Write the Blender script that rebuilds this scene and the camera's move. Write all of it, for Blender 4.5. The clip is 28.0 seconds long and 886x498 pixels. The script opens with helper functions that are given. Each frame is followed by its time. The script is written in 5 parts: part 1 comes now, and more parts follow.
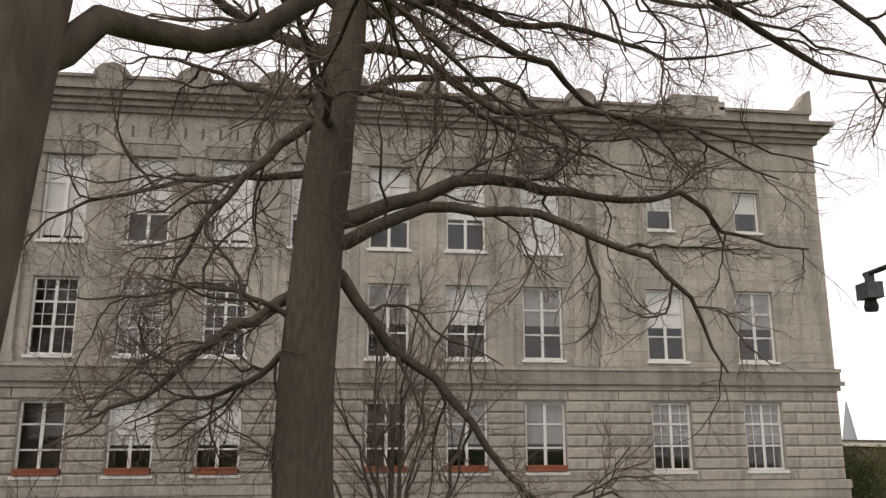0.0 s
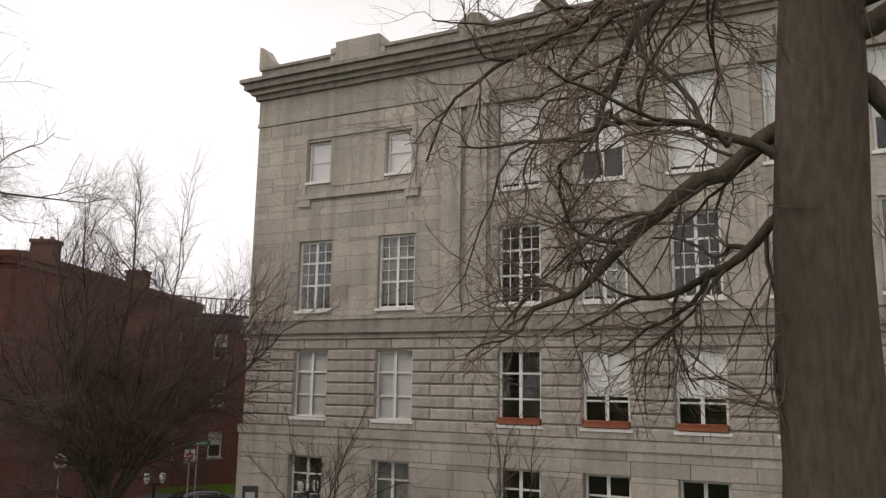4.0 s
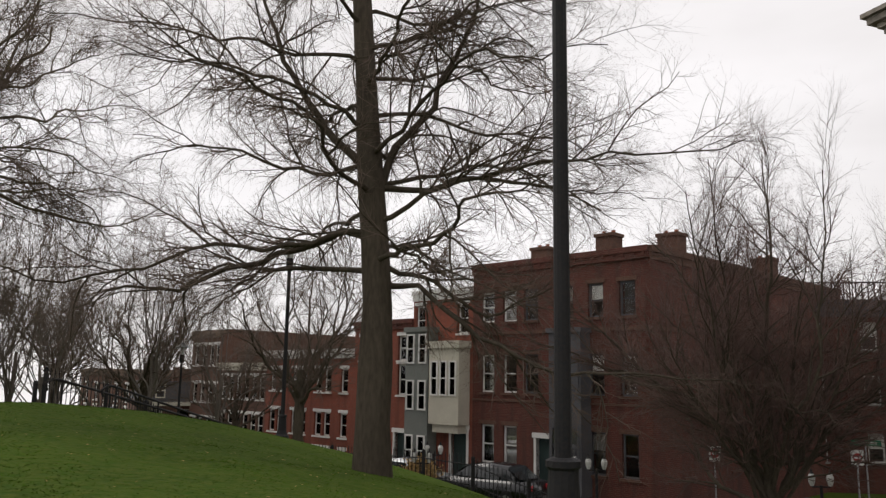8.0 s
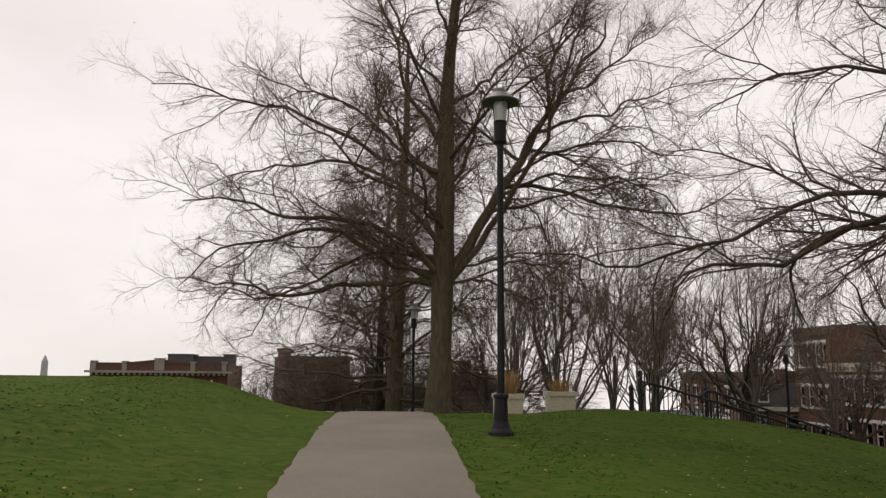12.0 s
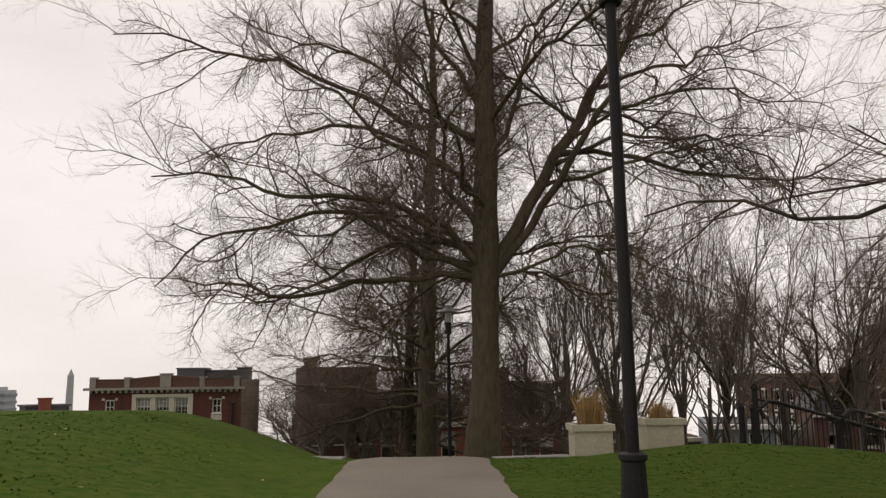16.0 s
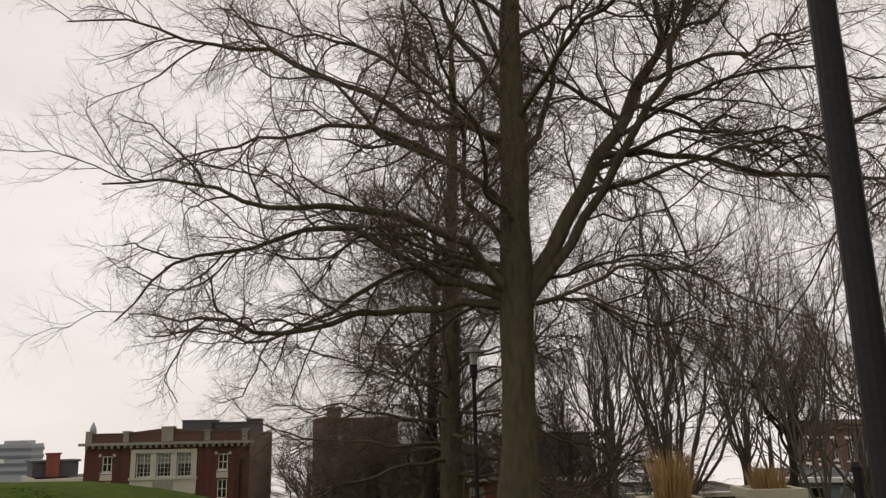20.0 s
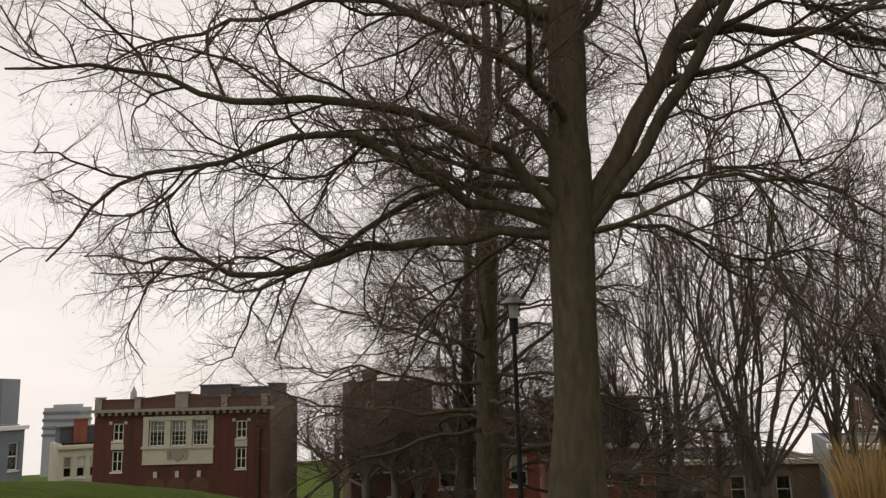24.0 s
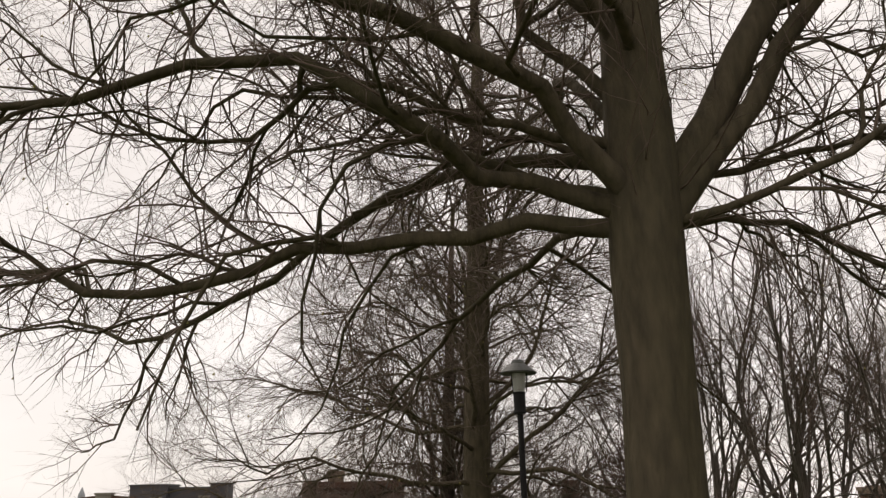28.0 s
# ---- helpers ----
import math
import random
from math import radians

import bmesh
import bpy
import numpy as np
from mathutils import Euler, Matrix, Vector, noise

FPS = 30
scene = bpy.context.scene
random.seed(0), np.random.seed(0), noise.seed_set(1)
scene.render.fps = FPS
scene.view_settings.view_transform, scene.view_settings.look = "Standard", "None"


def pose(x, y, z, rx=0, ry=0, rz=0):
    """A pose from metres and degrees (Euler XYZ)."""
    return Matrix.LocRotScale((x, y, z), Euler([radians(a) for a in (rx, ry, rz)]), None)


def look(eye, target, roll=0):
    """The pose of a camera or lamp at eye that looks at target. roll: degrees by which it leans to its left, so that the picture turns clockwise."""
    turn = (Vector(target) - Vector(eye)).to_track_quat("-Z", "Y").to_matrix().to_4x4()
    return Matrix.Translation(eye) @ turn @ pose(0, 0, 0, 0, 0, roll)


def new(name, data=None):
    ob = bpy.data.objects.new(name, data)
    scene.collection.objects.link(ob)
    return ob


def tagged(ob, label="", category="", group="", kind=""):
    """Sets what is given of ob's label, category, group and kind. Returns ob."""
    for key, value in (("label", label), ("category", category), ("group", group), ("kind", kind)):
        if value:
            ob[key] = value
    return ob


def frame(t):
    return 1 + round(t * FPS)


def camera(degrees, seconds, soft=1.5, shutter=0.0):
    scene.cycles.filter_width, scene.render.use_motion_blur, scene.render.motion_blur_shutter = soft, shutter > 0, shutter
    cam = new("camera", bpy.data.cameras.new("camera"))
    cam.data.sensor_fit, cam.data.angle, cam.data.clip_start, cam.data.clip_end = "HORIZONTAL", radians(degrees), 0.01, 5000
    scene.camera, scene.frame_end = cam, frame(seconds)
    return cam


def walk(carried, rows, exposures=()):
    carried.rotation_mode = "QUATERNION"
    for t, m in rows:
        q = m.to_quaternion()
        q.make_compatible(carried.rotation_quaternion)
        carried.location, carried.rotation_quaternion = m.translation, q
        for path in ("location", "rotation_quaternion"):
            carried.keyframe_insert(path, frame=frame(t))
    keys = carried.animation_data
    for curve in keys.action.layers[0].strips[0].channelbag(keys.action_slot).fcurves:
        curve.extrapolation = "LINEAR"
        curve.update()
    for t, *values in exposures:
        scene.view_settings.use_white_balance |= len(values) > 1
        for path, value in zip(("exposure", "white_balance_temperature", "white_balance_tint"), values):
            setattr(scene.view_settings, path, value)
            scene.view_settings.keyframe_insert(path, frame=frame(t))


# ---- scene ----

# ------------------------------------------------------------------ camera
cam = camera(58.6, 28.0, soft=1.3)
# seconds, x, y, z, yaw, pitch, roll
PATH = [
    (0, -5.858, -5.767, 2.467, -97.45, 12.27, 0.02),
    (0.5, -5.535, -5.802, 2.370, -95.76, 12.33, 0.45),
    (1, -5.043, -5.845, 2.327, -93.70, 12.08, 0.72),
    (1.5, -4.408, -5.894, 2.261, -90.38, 11.68, 0.68),
    (2, -3.806, -5.920, 2.145, -85.63, 11.33, 0.72),
    (2.5, -3.224, -5.874, 2.082, -80.39, 10.78, 0.57),
    (3, -2.694, -5.778, 2.004, -74.77, 10.41, 0.62),
    (3.5, -2.280, -5.615, 1.948, -69.05, 10.05, 0.74),
    (5.5, -1.996, -4.950, 1.647, -46.90, 9.86, 1.41),
    (6, -1.798, -4.953, 1.500, -40.82, 10.02, 1.43),
    (6.5, -1.440, -4.569, 1.463, -35.35, 10.33, 1.38),
    (7, -1.214, -4.167, 1.431, -30.45, 10.21, 1.28),
    (7.5, -1.043, -3.684, 1.431, -25.61, 9.82, 1.13),
    (8, -0.822, -3.081, 1.467, -20.68, 9.30, 0.90),
    (8.5, -0.685, -2.618, 1.440, -15.42, 8.98, 0.94),
    (9, -0.568, -2.143, 1.451, -9.88, 10.33, 1.71),
    (9.5, -0.559, -1.758, 1.448, -4.19, 9.84, 1.80),
    (10, -0.507, -1.271, 1.463, 1.92, 8.54, 1.60),
    (10.5, -0.561, -0.867, 1.483, 7.80, 8.01, 1.08),
    (11, -0.624, -0.390, 1.481, 13.50, 7.76, 0.90),
    (11.5, -0.719, -0.133, 1.460, 17.58, 8.03, 0.57),
    (12, -0.916, 0.576, 1.481, 20.23, 8.97, 0.48),
    (12.5, -1.158, 1.337, 1.498, 21.79, 9.57, 0.28),
    (14.5, -2.170, 3.485, 1.631, 22.18, 9.30, -0.27),
    (15, -2.421, 4.072, 1.614, 22.29, 9.41, 0.01),
    (15.5, -2.594, 4.436, 1.671, 22.30, 9.24, -0.18),
    (16, -2.894, 4.907, 1.761, 22.18, 9.34, -0.70),
    (16.5, -3.038, 5.294, 1.777, 22.52, 9.93, -1.01),
    (17, -3.183, 5.680, 1.761, 23.14, 10.82, -1.35),
    (17.5, -3.327, 6.067, 1.817, 23.50, 11.24, -0.97),
    (18, -3.471, 6.453, 1.827, 23.92, 11.31, -0.86),
    (18.5, -3.616, 6.839, 1.774, 23.87, 11.33, -0.76),
    (19, -3.760, 7.226, 1.812, 23.97, 11.84, -0.80),
    (19.5, -3.905, 7.612, 1.831, 23.97, 12.48, -1.08),
    (20, -4.049, 7.999, 1.837, 24.09, 12.81, -1.23),
    (20.5, -4.193, 8.385, 1.876, 24.20, 12.60, -1.43),
    (21, -4.338, 8.772, 1.935, 24.78, 12.06, -1.51),
    (21.5, -4.482, 9.158, 1.951, 25.54, 11.84, -1.67),
    (22, -4.663, 9.641, 1.968, 26.74, 11.29, -1.54),
    (22.5, -4.925, 10.068, 1.931, 26.85, 10.19, -1.74),
    (24.5, -5.723, 11.920, 1.914, 27.07, 10.35, -1.20),
    (25, -6.048, 12.480, 1.973, 27.56, 11.03, -1.05),
    (25.5, -6.376, 12.976, 1.947, 27.58, 11.79, -1.05),
    (26, -6.690, 13.495, 1.927, 27.08, 12.58, -1.05),
    (26.5, -6.974, 14.004, 1.920, 26.36, 13.26, -1.05),
    (27, -7.262, 14.495, 1.902, 25.47, 14.28, -1.15),
    (27.5, -7.510, 14.937, 1.894, 24.61, 15.67, -1.25),
    (28, -7.696, 15.377, 1.891, 24.73, 17.28, -1.25),
]

def eye_pose(x, y, z, yaw, pitch, roll):
    return pose(x, y, z, 90 + pitch, 0, yaw) @ pose(0, 0, 0, 0, 0, roll)


walk(cam, [(t, eye_pose(*row)) for t, *row in PATH], [(0, 0.32, 6650, 13), (3, 0.3, 6650, 13), (6, 0.04, 6600, 11), (8, 0.0, 6550, 11), (11, -0.05, 6750, 12.5), (15, -0.08, 6950, 13), (21.5, -0.14, 6970, 13), (25, 0.02, 7000, 13), (28, 0.06, 7000, 13)])

# ------------------------------------------------------------------ light: an overcast sky
world = bpy.data.worlds.new("world")
scene.world = world
world.use_nodes = True
wn, wl = world.node_tree.nodes, world.node_tree.links
wn.clear()
w_out, w_bg = wn.new("ShaderNodeOutputWorld"), wn.new("ShaderNodeBackground")
w_sky = wn.new("ShaderNodeTexSky")
w_sky.sky_type = "NISHITA"
w_sky.sun_disc = False
w_sky.sun_elevation, w_sky.sun_rotation = radians(38), radians(150)
w_dim = wn.new("ShaderNodeVectorMath")
w_dim.operation = "SCALE"
w_dim.inputs["Scale"].default_value = 0.1
w_co = wn.new("ShaderNodeTexCoord")
w_map = wn.new("ShaderNodeMapping")
w_map.inputs["Scale"].default_value = (1.0, 1.0, 3.0)
w_noise = wn.new("ShaderNodeTexNoise")
w_noise.inputs["Scale"].default_value = 1.7
w_noise.inputs["Detail"].default_value = 5.0
w_ramp = wn.new("ShaderNodeValToRGB")
w_ramp.color_ramp.elements[0].position, w_ramp.color_ramp.elements[1].position = 0.3, 0.72
w_ramp.color_ramp.elements[0].color = (0.76, 0.735, 0.725, 1)
w_ramp.color_ramp.elements[1].color = (0.98, 0.955, 0.96, 1)
w_mix = wn.new("ShaderNodeMixRGB")
w_mix.inputs["Fac"].default_value = 0.93
wl.new(w_co.outputs["Generated"], w_map.inputs["Vector"])
wl.new(w_map.outputs["Vector"], w_noise.inputs["Vector"])
wl.new(w_noise.outputs["Fac"], w_ramp.inputs["Fac"])
wl.new(w_sky.outputs["Color"], w_dim.inputs[0])
wl.new(w_dim.outputs["Vector"], w_mix.inputs["Color1"])
wl.new(w_ramp.outputs["Color"], w_mix.inputs["Color2"])
wl.new(w_mix.outputs["Color"], w_bg.inputs["Color"])
w_bg.inputs["Strength"].default_value = 1.12
wl.new(w_bg.outputs["Background"], w_out.inputs["Surface"])
sun_data = bpy.data.lights.new("sun", "SUN")
sun_data.energy, sun_data.angle, sun_data.color = 1.0, radians(25), (1.0, 0.95, 0.88)
sun = new("sun", sun_data)
sun.matrix_world = look((0, 0, 60), (25, -30, 18))

# ------------------------------------------------------------------ materials
def mix_rgb(nt, fac, a, b, mode="MIX"):
    n = nt.nodes.new("ShaderNodeMixRGB")
    n.blend_type = mode
    for key, value in (("Fac", fac), ("Color1", a), ("Color2", b)):
        if isinstance(value, bpy.types.NodeSocket):
            nt.links.new(value, n.inputs[key])
        elif key == "Fac":
            n.inputs[key].default_value = value
        else:
            n.inputs[key].default_value = (*value, 1)
    return n.outputs["Color"]


def noise_fac(nt, co, scale, detail=4.0, lo=0.35, hi=0.65, stretch=(1, 1, 1)):
    m = nt.nodes.new("ShaderNodeMapping")
    m.inputs["Scale"].default_value = stretch
    nt.links.new(co, m.inputs["Vector"])
    n = nt.nodes.new("ShaderNodeTexNoise")
    n.inputs["Scale"].default_value, n.inputs["Detail"].default_value = scale, detail
    nt.links.new(m.outputs["Vector"], n.inputs["Vector"])
    r = nt.nodes.new("ShaderNodeMapRange")
    r.inputs["From Min"].default_value, r.inputs["From Max"].default_value = lo, hi
    nt.links.new(n.outputs["Fac"], r.inputs["Value"])
    return r.outputs["Result"]


def surface(name, base, second, third=None, large=0.6, fine=14.0, rough=0.85, bump=0.15, metal=0.0, spec=0.3,
            stretch=(1, 1, 1), island=0.0, ob_random=0.0, brick=None, streak=None, grain=0.6):
    """A worn surface: two colours in large patches, a third in fine grain, and fine relief."""
    m = bpy.data.materials.new(name)
    m.use_nodes = True
    nt = m.node_tree
    b = nt.nodes["Principled BSDF"]
    co = nt.nodes.new("ShaderNodeTexCoord").outputs["Object"]
    big, small = noise_fac(nt, co, large, stretch=stretch), noise_fac(nt, co, fine, 6.0, 0.3, 0.7, stretch)
    col = mix_rgb(nt, big, base, second)
    if brick:
        mortar, c2 = brick
        t = nt.nodes.new("ShaderNodeTexBrick")
        sep, comb = nt.nodes.new("ShaderNodeSeparateXYZ"), nt.nodes.new("ShaderNodeCombineXYZ")
        add = nt.nodes.new("ShaderNodeMath")
        nt.links.new(co, sep.inputs[0])
        nt.links.new(sep.outputs["X"], add.inputs[0])
        nt.links.new(sep.outputs["Y"], add.inputs[1])
        nt.links.new(add.outputs[0], comb.inputs["X"])
        nt.links.new(sep.outputs["Z"], comb.inputs["Y"])
        nt.links.new(comb.outputs[0], t.inputs["Vector"])
        t.inputs["Scale"].default_value = 1.0
        t.inputs["Brick Width"].default_value, t.inputs["Row Height"].default_value = 0.22, 0.075
        t.inputs["Mortar Size"].default_value = 0.006
        nt.links.new(col, t.inputs["Color1"])
        t.inputs["Color2"].default_value, t.inputs["Mortar"].default_value = (*c2, 1), (*mortar, 1)
        col = t.outputs["Color"]
    if third:
        f = nt.nodes.new("ShaderNodeMath")
        f.operation = "MULTIPLY"
        nt.links.new(small, f.inputs[0])
        f.inputs[1].default_value = grain
        col = mix_rgb(nt, f.outputs[0], col, third)
    if streak:
        s = noise_fac(nt, co, 1.0, 5.0, 0.47, 0.72, (2.2, 2.2, 0.16))
        f = nt.nodes.new("ShaderNodeMath")
        f.operation = "MULTIPLY"
        nt.links.new(s, f.inputs[0])
        f.inputs[1].default_value = 0.75
        col = mix_rgb(nt, f.outputs[0], col, streak)
    if island or ob_random:
        src = nt.nodes.new("ShaderNodeNewGeometry").outputs["Random Per Island"] if island else nt.nodes.new("ShaderNodeObjectInfo").outputs["Random"]
        r = nt.nodes.new("ShaderNodeMapRange")
        k = island or ob_random
        r.inputs["To Min"].default_value, r.inputs["To Max"].default_value = 1 - k, 1 + k
        nt.links.new(src, r.inputs["Value"])
        h = nt.nodes.new("ShaderNodeHueSaturation")
        nt.links.new(r.outputs["Result"], h.inputs["Value"])
        nt.links.new(col, h.inputs["Color"])
        col = h.outputs["Color"]
    nt.links.new(col, b.inputs["Base Color"])
    b.inputs["Roughness"].default_value, b.inputs["Metallic"].default_value = rough, metal
    b.inputs["Specular IOR Level"].default_value = spec
    if bump:
        bp = nt.nodes.new("ShaderNodeBump")
        bp.inputs["Strength"].default_value, bp.inputs["Distance"].default_value = bump, 0.02
        nt.links.new(small, bp.inputs["Height"])
        nt.links.new(bp.outputs["Normal"], b.inputs["Normal"])
    return m


def glass(name, tint=(0.985, 0.985, 0.985), gloss=0.03):
    """A window pane: clear, with mirror gloss that grows at a slant."""
    m = bpy.data.materials.new(name)
    m.use_nodes = True
    nt = m.node_tree
    nt.nodes.clear()
    out, mix = nt.nodes.new("ShaderNodeOutputMaterial"), nt.nodes.new("ShaderNodeMixShader")
    tr, gl, fr = nt.nodes.new("ShaderNodeBsdfTransparent"), nt.nodes.new("ShaderNodeBsdfGlossy"), nt.nodes.new("ShaderNodeFresnel")
    tr.inputs["Color"].default_value = (*tint, 1)
    gl.inputs["Roughness"].default_value = gloss
    fr.inputs["IOR"].default_value = 1.5
    nt.links.new(fr.outputs[0], mix.inputs[0])
    nt.links.new(tr.outputs[0], mix.inputs[1])
    nt.links.new(gl.outputs[0], mix.inputs[2])
    nt.links.new(mix.outputs[0], out.inputs["Surface"])
    return m


M = {}
M["stone"] = surface("limestone", (0.45, 0.405, 0.345), (0.34, 0.307, 0.262), (0.25, 0.226, 0.194), 0.5, 9.0, 0.9, 0.2, streak=(0.205, 0.183, 0.153), ob_random=0.10)
M["stone_dark"] = surface("dark_limestone", (0.26, 0.232, 0.195), (0.33, 0.297, 0.25), (0.17, 0.152, 0.13), 0.5, 9.0, 0.92, 0.2, streak=(0.13, 0.12, 0.105))
M["joint"] = surface("dark_joint", (0.13, 0.12, 0.10), (0.18, 0.165, 0.14), (0.10, 0.09, 0.08), 0.8, 20, 0.95, 0.1)
M["white"] = surface("white_paint", (0.74, 0.73, 0.70), (0.66, 0.65, 0.61), (0.55, 0.54, 0.50), 1.2, 20, 0.5, 0.05)
M["cast_grey"] = surface("weathered_cast_stone", (0.34, 0.31, 0.26), (0.27, 0.25, 0.21), (0.2, 0.185, 0.16), 1.0, 16, 0.9, 0.1)
M["cream"] = surface("cream_paint", (0.55, 0.52, 0.42), (0.48, 0.45, 0.36), (0.40, 0.37, 0.30), 1.0, 16, 0.6, 0.06)
M["blind"] = surface("blind_cloth", (0.86, 0.85, 0.81), (0.8, 0.79, 0.75), (0.74, 0.73, 0.69), 1.5, 30, 0.9, 0.05, ob_random=0.15)
M["curtain"] = surface("net_curtain", (0.42, 0.41, 0.38), (0.3, 0.29, 0.27), (0.25, 0.24, 0.22), 2.0, 30, 0.9, 0.1, stretch=(6, 6, 0.6))
# interior gloom put into the colour of the wall behind the panes
M["room"] = surface("room_shade", (0.10, 0.09, 0.08), (0.07, 0.065, 0.06), None, 0.5, 5, 0.95, 0)
M["glass"] = glass("window_glass")
M["terracotta"] = surface("terracotta", (0.33, 0.11, 0.055), (0.27, 0.085, 0.045), (0.2, 0.07, 0.04), 2.0, 25, 0.85, 0.1)
M["brick"] = surface("red_brick", (0.115, 0.034, 0.024), (0.085, 0.028, 0.02), (0.06, 0.022, 0.017), 0.5, 12, 0.9, 0.12, brick=((0.17, 0.10, 0.08), (0.135, 0.04, 0.027)), streak=(0.055, 0.03, 0.024))
M["brick_warm"] = surface("orange_brick", (0.25, 0.066, 0.038), (0.19, 0.05, 0.03), (0.14, 0.042, 0.028), 0.5, 12, 0.9, 0.12, brick=((0.22, 0.13, 0.10), (0.28, 0.075, 0.042)), streak=(0.11, 0.04, 0.03))
M["brick_brown"] = surface("brown_brick", (0.125, 0.062, 0.042), (0.095, 0.05, 0.036), (0.075, 0.04, 0.03), 0.5, 12, 0.9, 0.12, brick=((0.14, 0.10, 0.08), (0.15, 0.075, 0.05)))
M["brick_tan"] = surface("tan_brick", (0.19, 0.13, 0.09), (0.15, 0.105, 0.075), (0.11, 0.08, 0.06), 0.5, 12, 0.9, 0.1, brick=((0.18, 0.14, 0.11), (0.21, 0.145, 0.10)))
M["roof"] = surface("roof_felt", (0.055, 0.052, 0.05), (0.075, 0.07, 0.068), None, 0.8, 12, 0.9, 0.1)
M["slate"] = surface("slate_grey", (0.085, 0.085, 0.092), (0.11, 0.108, 0.112), (0.06, 0.06, 0.066), 0.8, 16, 0.8, 0.1)
M["grey_paint"] = surface("grey_paint", (0.25, 0.26, 0.27), (0.2, 0.21, 0.22), (0.16, 0.165, 0.17), 0.7, 14, 0.7, 0.06)
M["blue_paint"] = surface("blue_grey_paint", (0.19, 0.22, 0.245), (0.155, 0.18, 0.2), (0.12, 0.14, 0.155), 0.7, 14, 0.7, 0.06)
M["green_paint"] = surface("grey_green_paint", (0.19, 0.20, 0.18), (0.15, 0.16, 0.145), (0.11, 0.12, 0.105), 0.7, 14, 0.7, 0.06)
M["iron"] = surface("black_iron", (0.016, 0.017, 0.02), (0.024, 0.024, 0.026), (0.035, 0.03, 0.027), 2.0, 40, 0.6, 0.1, metal=0.0, spec=0.15)
M["lamp_glass"] = surface("frosted_glass", (0.55, 0.55, 0.52), (0.48, 0.48, 0.45), None, 2.0, 30, 0.25, 0.0, spec=0.5)
M["lamp_cap"] = surface("weathered_metal", (0.17, 0.175, 0.165), (0.12, 0.125, 0.12), (0.09, 0.09, 0.085), 3.0, 40, 0.5, 0.1, metal=0.3)
M["bark"] = surface("grey_bark", (0.112, 0.092, 0.069), (0.080, 0.066, 0.050), (0.044, 0.037, 0.028), 1.1, 15, 0.95, 0.9, stretch=(1, 1, 0.3), grain=0.7, spec=0.1)
M["bark_moss"] = surface("mossy_bark", (0.128, 0.104, 0.070), (0.100, 0.088, 0.052), (0.056, 0.047, 0.034), 0.9, 14, 0.95, 0.9, stretch=(1, 1, 0.28), grain=0.75, spec=0.1)
M["twig"] = surface("twig_bark", (0.155, 0.113, 0.088), (0.115, 0.085, 0.066), None, 1.5, 12, 0.9, 0)
# lighter bark and twigs for far trees: sky light put into their colour
M["bark_skylit"] = surface("skylit_bark", (0.19, 0.165, 0.14), (0.15, 0.13, 0.11), (0.1, 0.086, 0.072), 1.2, 14, 0.95, 0.5, stretch=(1, 1, 0.3), grain=0.6, spec=0.1)
M["twig_skylit"] = surface("skylit_twig", (0.165, 0.13, 0.108), (0.13, 0.103, 0.085), None, 1.5, 12, 0.9, 0)
M["twig_red"] = surface("reddish_twig", (0.13, 0.08, 0.066), (0.1, 0.067, 0.057), None, 1.5, 12, 0.9, 0)
M["bud"] = surface("yellow_green_bud", (0.21, 0.2, 0.06), (0.26, 0.2, 0.075), None, 3, 20, 0.8, 0)
M["grass_soil"] = surface("turf", (0.047, 0.092, 0.010), (0.029, 0.063, 0.008), (0.080, 0.100, 0.018), 0.55, 7.0, 1.0, 1.0, spec=0.05, grain=0.85)
M["blade"] = surface("grass_blade", (0.056, 0.108, 0.011), (0.033, 0.070, 0.008), None, 0.25, 3.0, 1.0, 0, island=0.3, spec=0.0)
M["path"] = surface("worn_asphalt", (0.205, 0.178, 0.143), (0.155, 0.135, 0.109), (0.26, 0.23, 0.188), 0.9, 60, 0.95, 0.5)
M["asphalt"] = surface("street_asphalt", (0.075, 0.073, 0.072), (0.055, 0.054, 0.053), (0.095, 0.092, 0.09), 0.5, 40, 0.9, 0.3)
M["concrete"] = surface("pavement_concrete", (0.33, 0.315, 0.29), (0.27, 0.26, 0.24), (0.22, 0.21, 0.195), 0.6, 20, 0.9, 0.2)
M["planter"] = surface("cast_stone", (0.56, 0.51, 0.39), (0.47, 0.43, 0.33), (0.36, 0.33, 0.25), 2.0, 20, 0.9, 0.2)
M["straw"] = surface("dry_grass", (0.40, 0.27, 0.11), (0.32, 0.2, 0.08), None, 2.0, 20, 0.9, 0, island=0.3)
M["soil"] = surface("soil", (0.06, 0.045, 0.035), (0.08, 0.06, 0.045), None, 2, 20, 0.95, 0.3)
M["far_haze"] = surface("far_tower_grey", (0.33, 0.34, 0.36), (0.30, 0.31, 0.33), None, 0.02, 0.3, 0.8, 0)
M["far_dark"] = surface("far_tower_dark", (0.15, 0.16, 0.19), (0.13, 0.14, 0.17), None, 0.02, 0.3, 0.5, 0)
M["car_black"] = surface("black_car_paint", (0.012, 0.013, 0.015), (0.016, 0.016, 0.018), None, 1, 10, 0.2, 0, spec=0.6)
M["car_silver"] = surface("silver_car_paint", (0.42, 0.44, 0.45), (0.38, 0.4, 0.41), None, 1, 10, 0.25, 0, spec=0.6, metal=0.3)
M["car_white"] = surface("white_car_paint", (0.7, 0.7, 0.69), (0.66, 0.66, 0.65), None, 1, 10, 0.25, 0, spec=0.6)
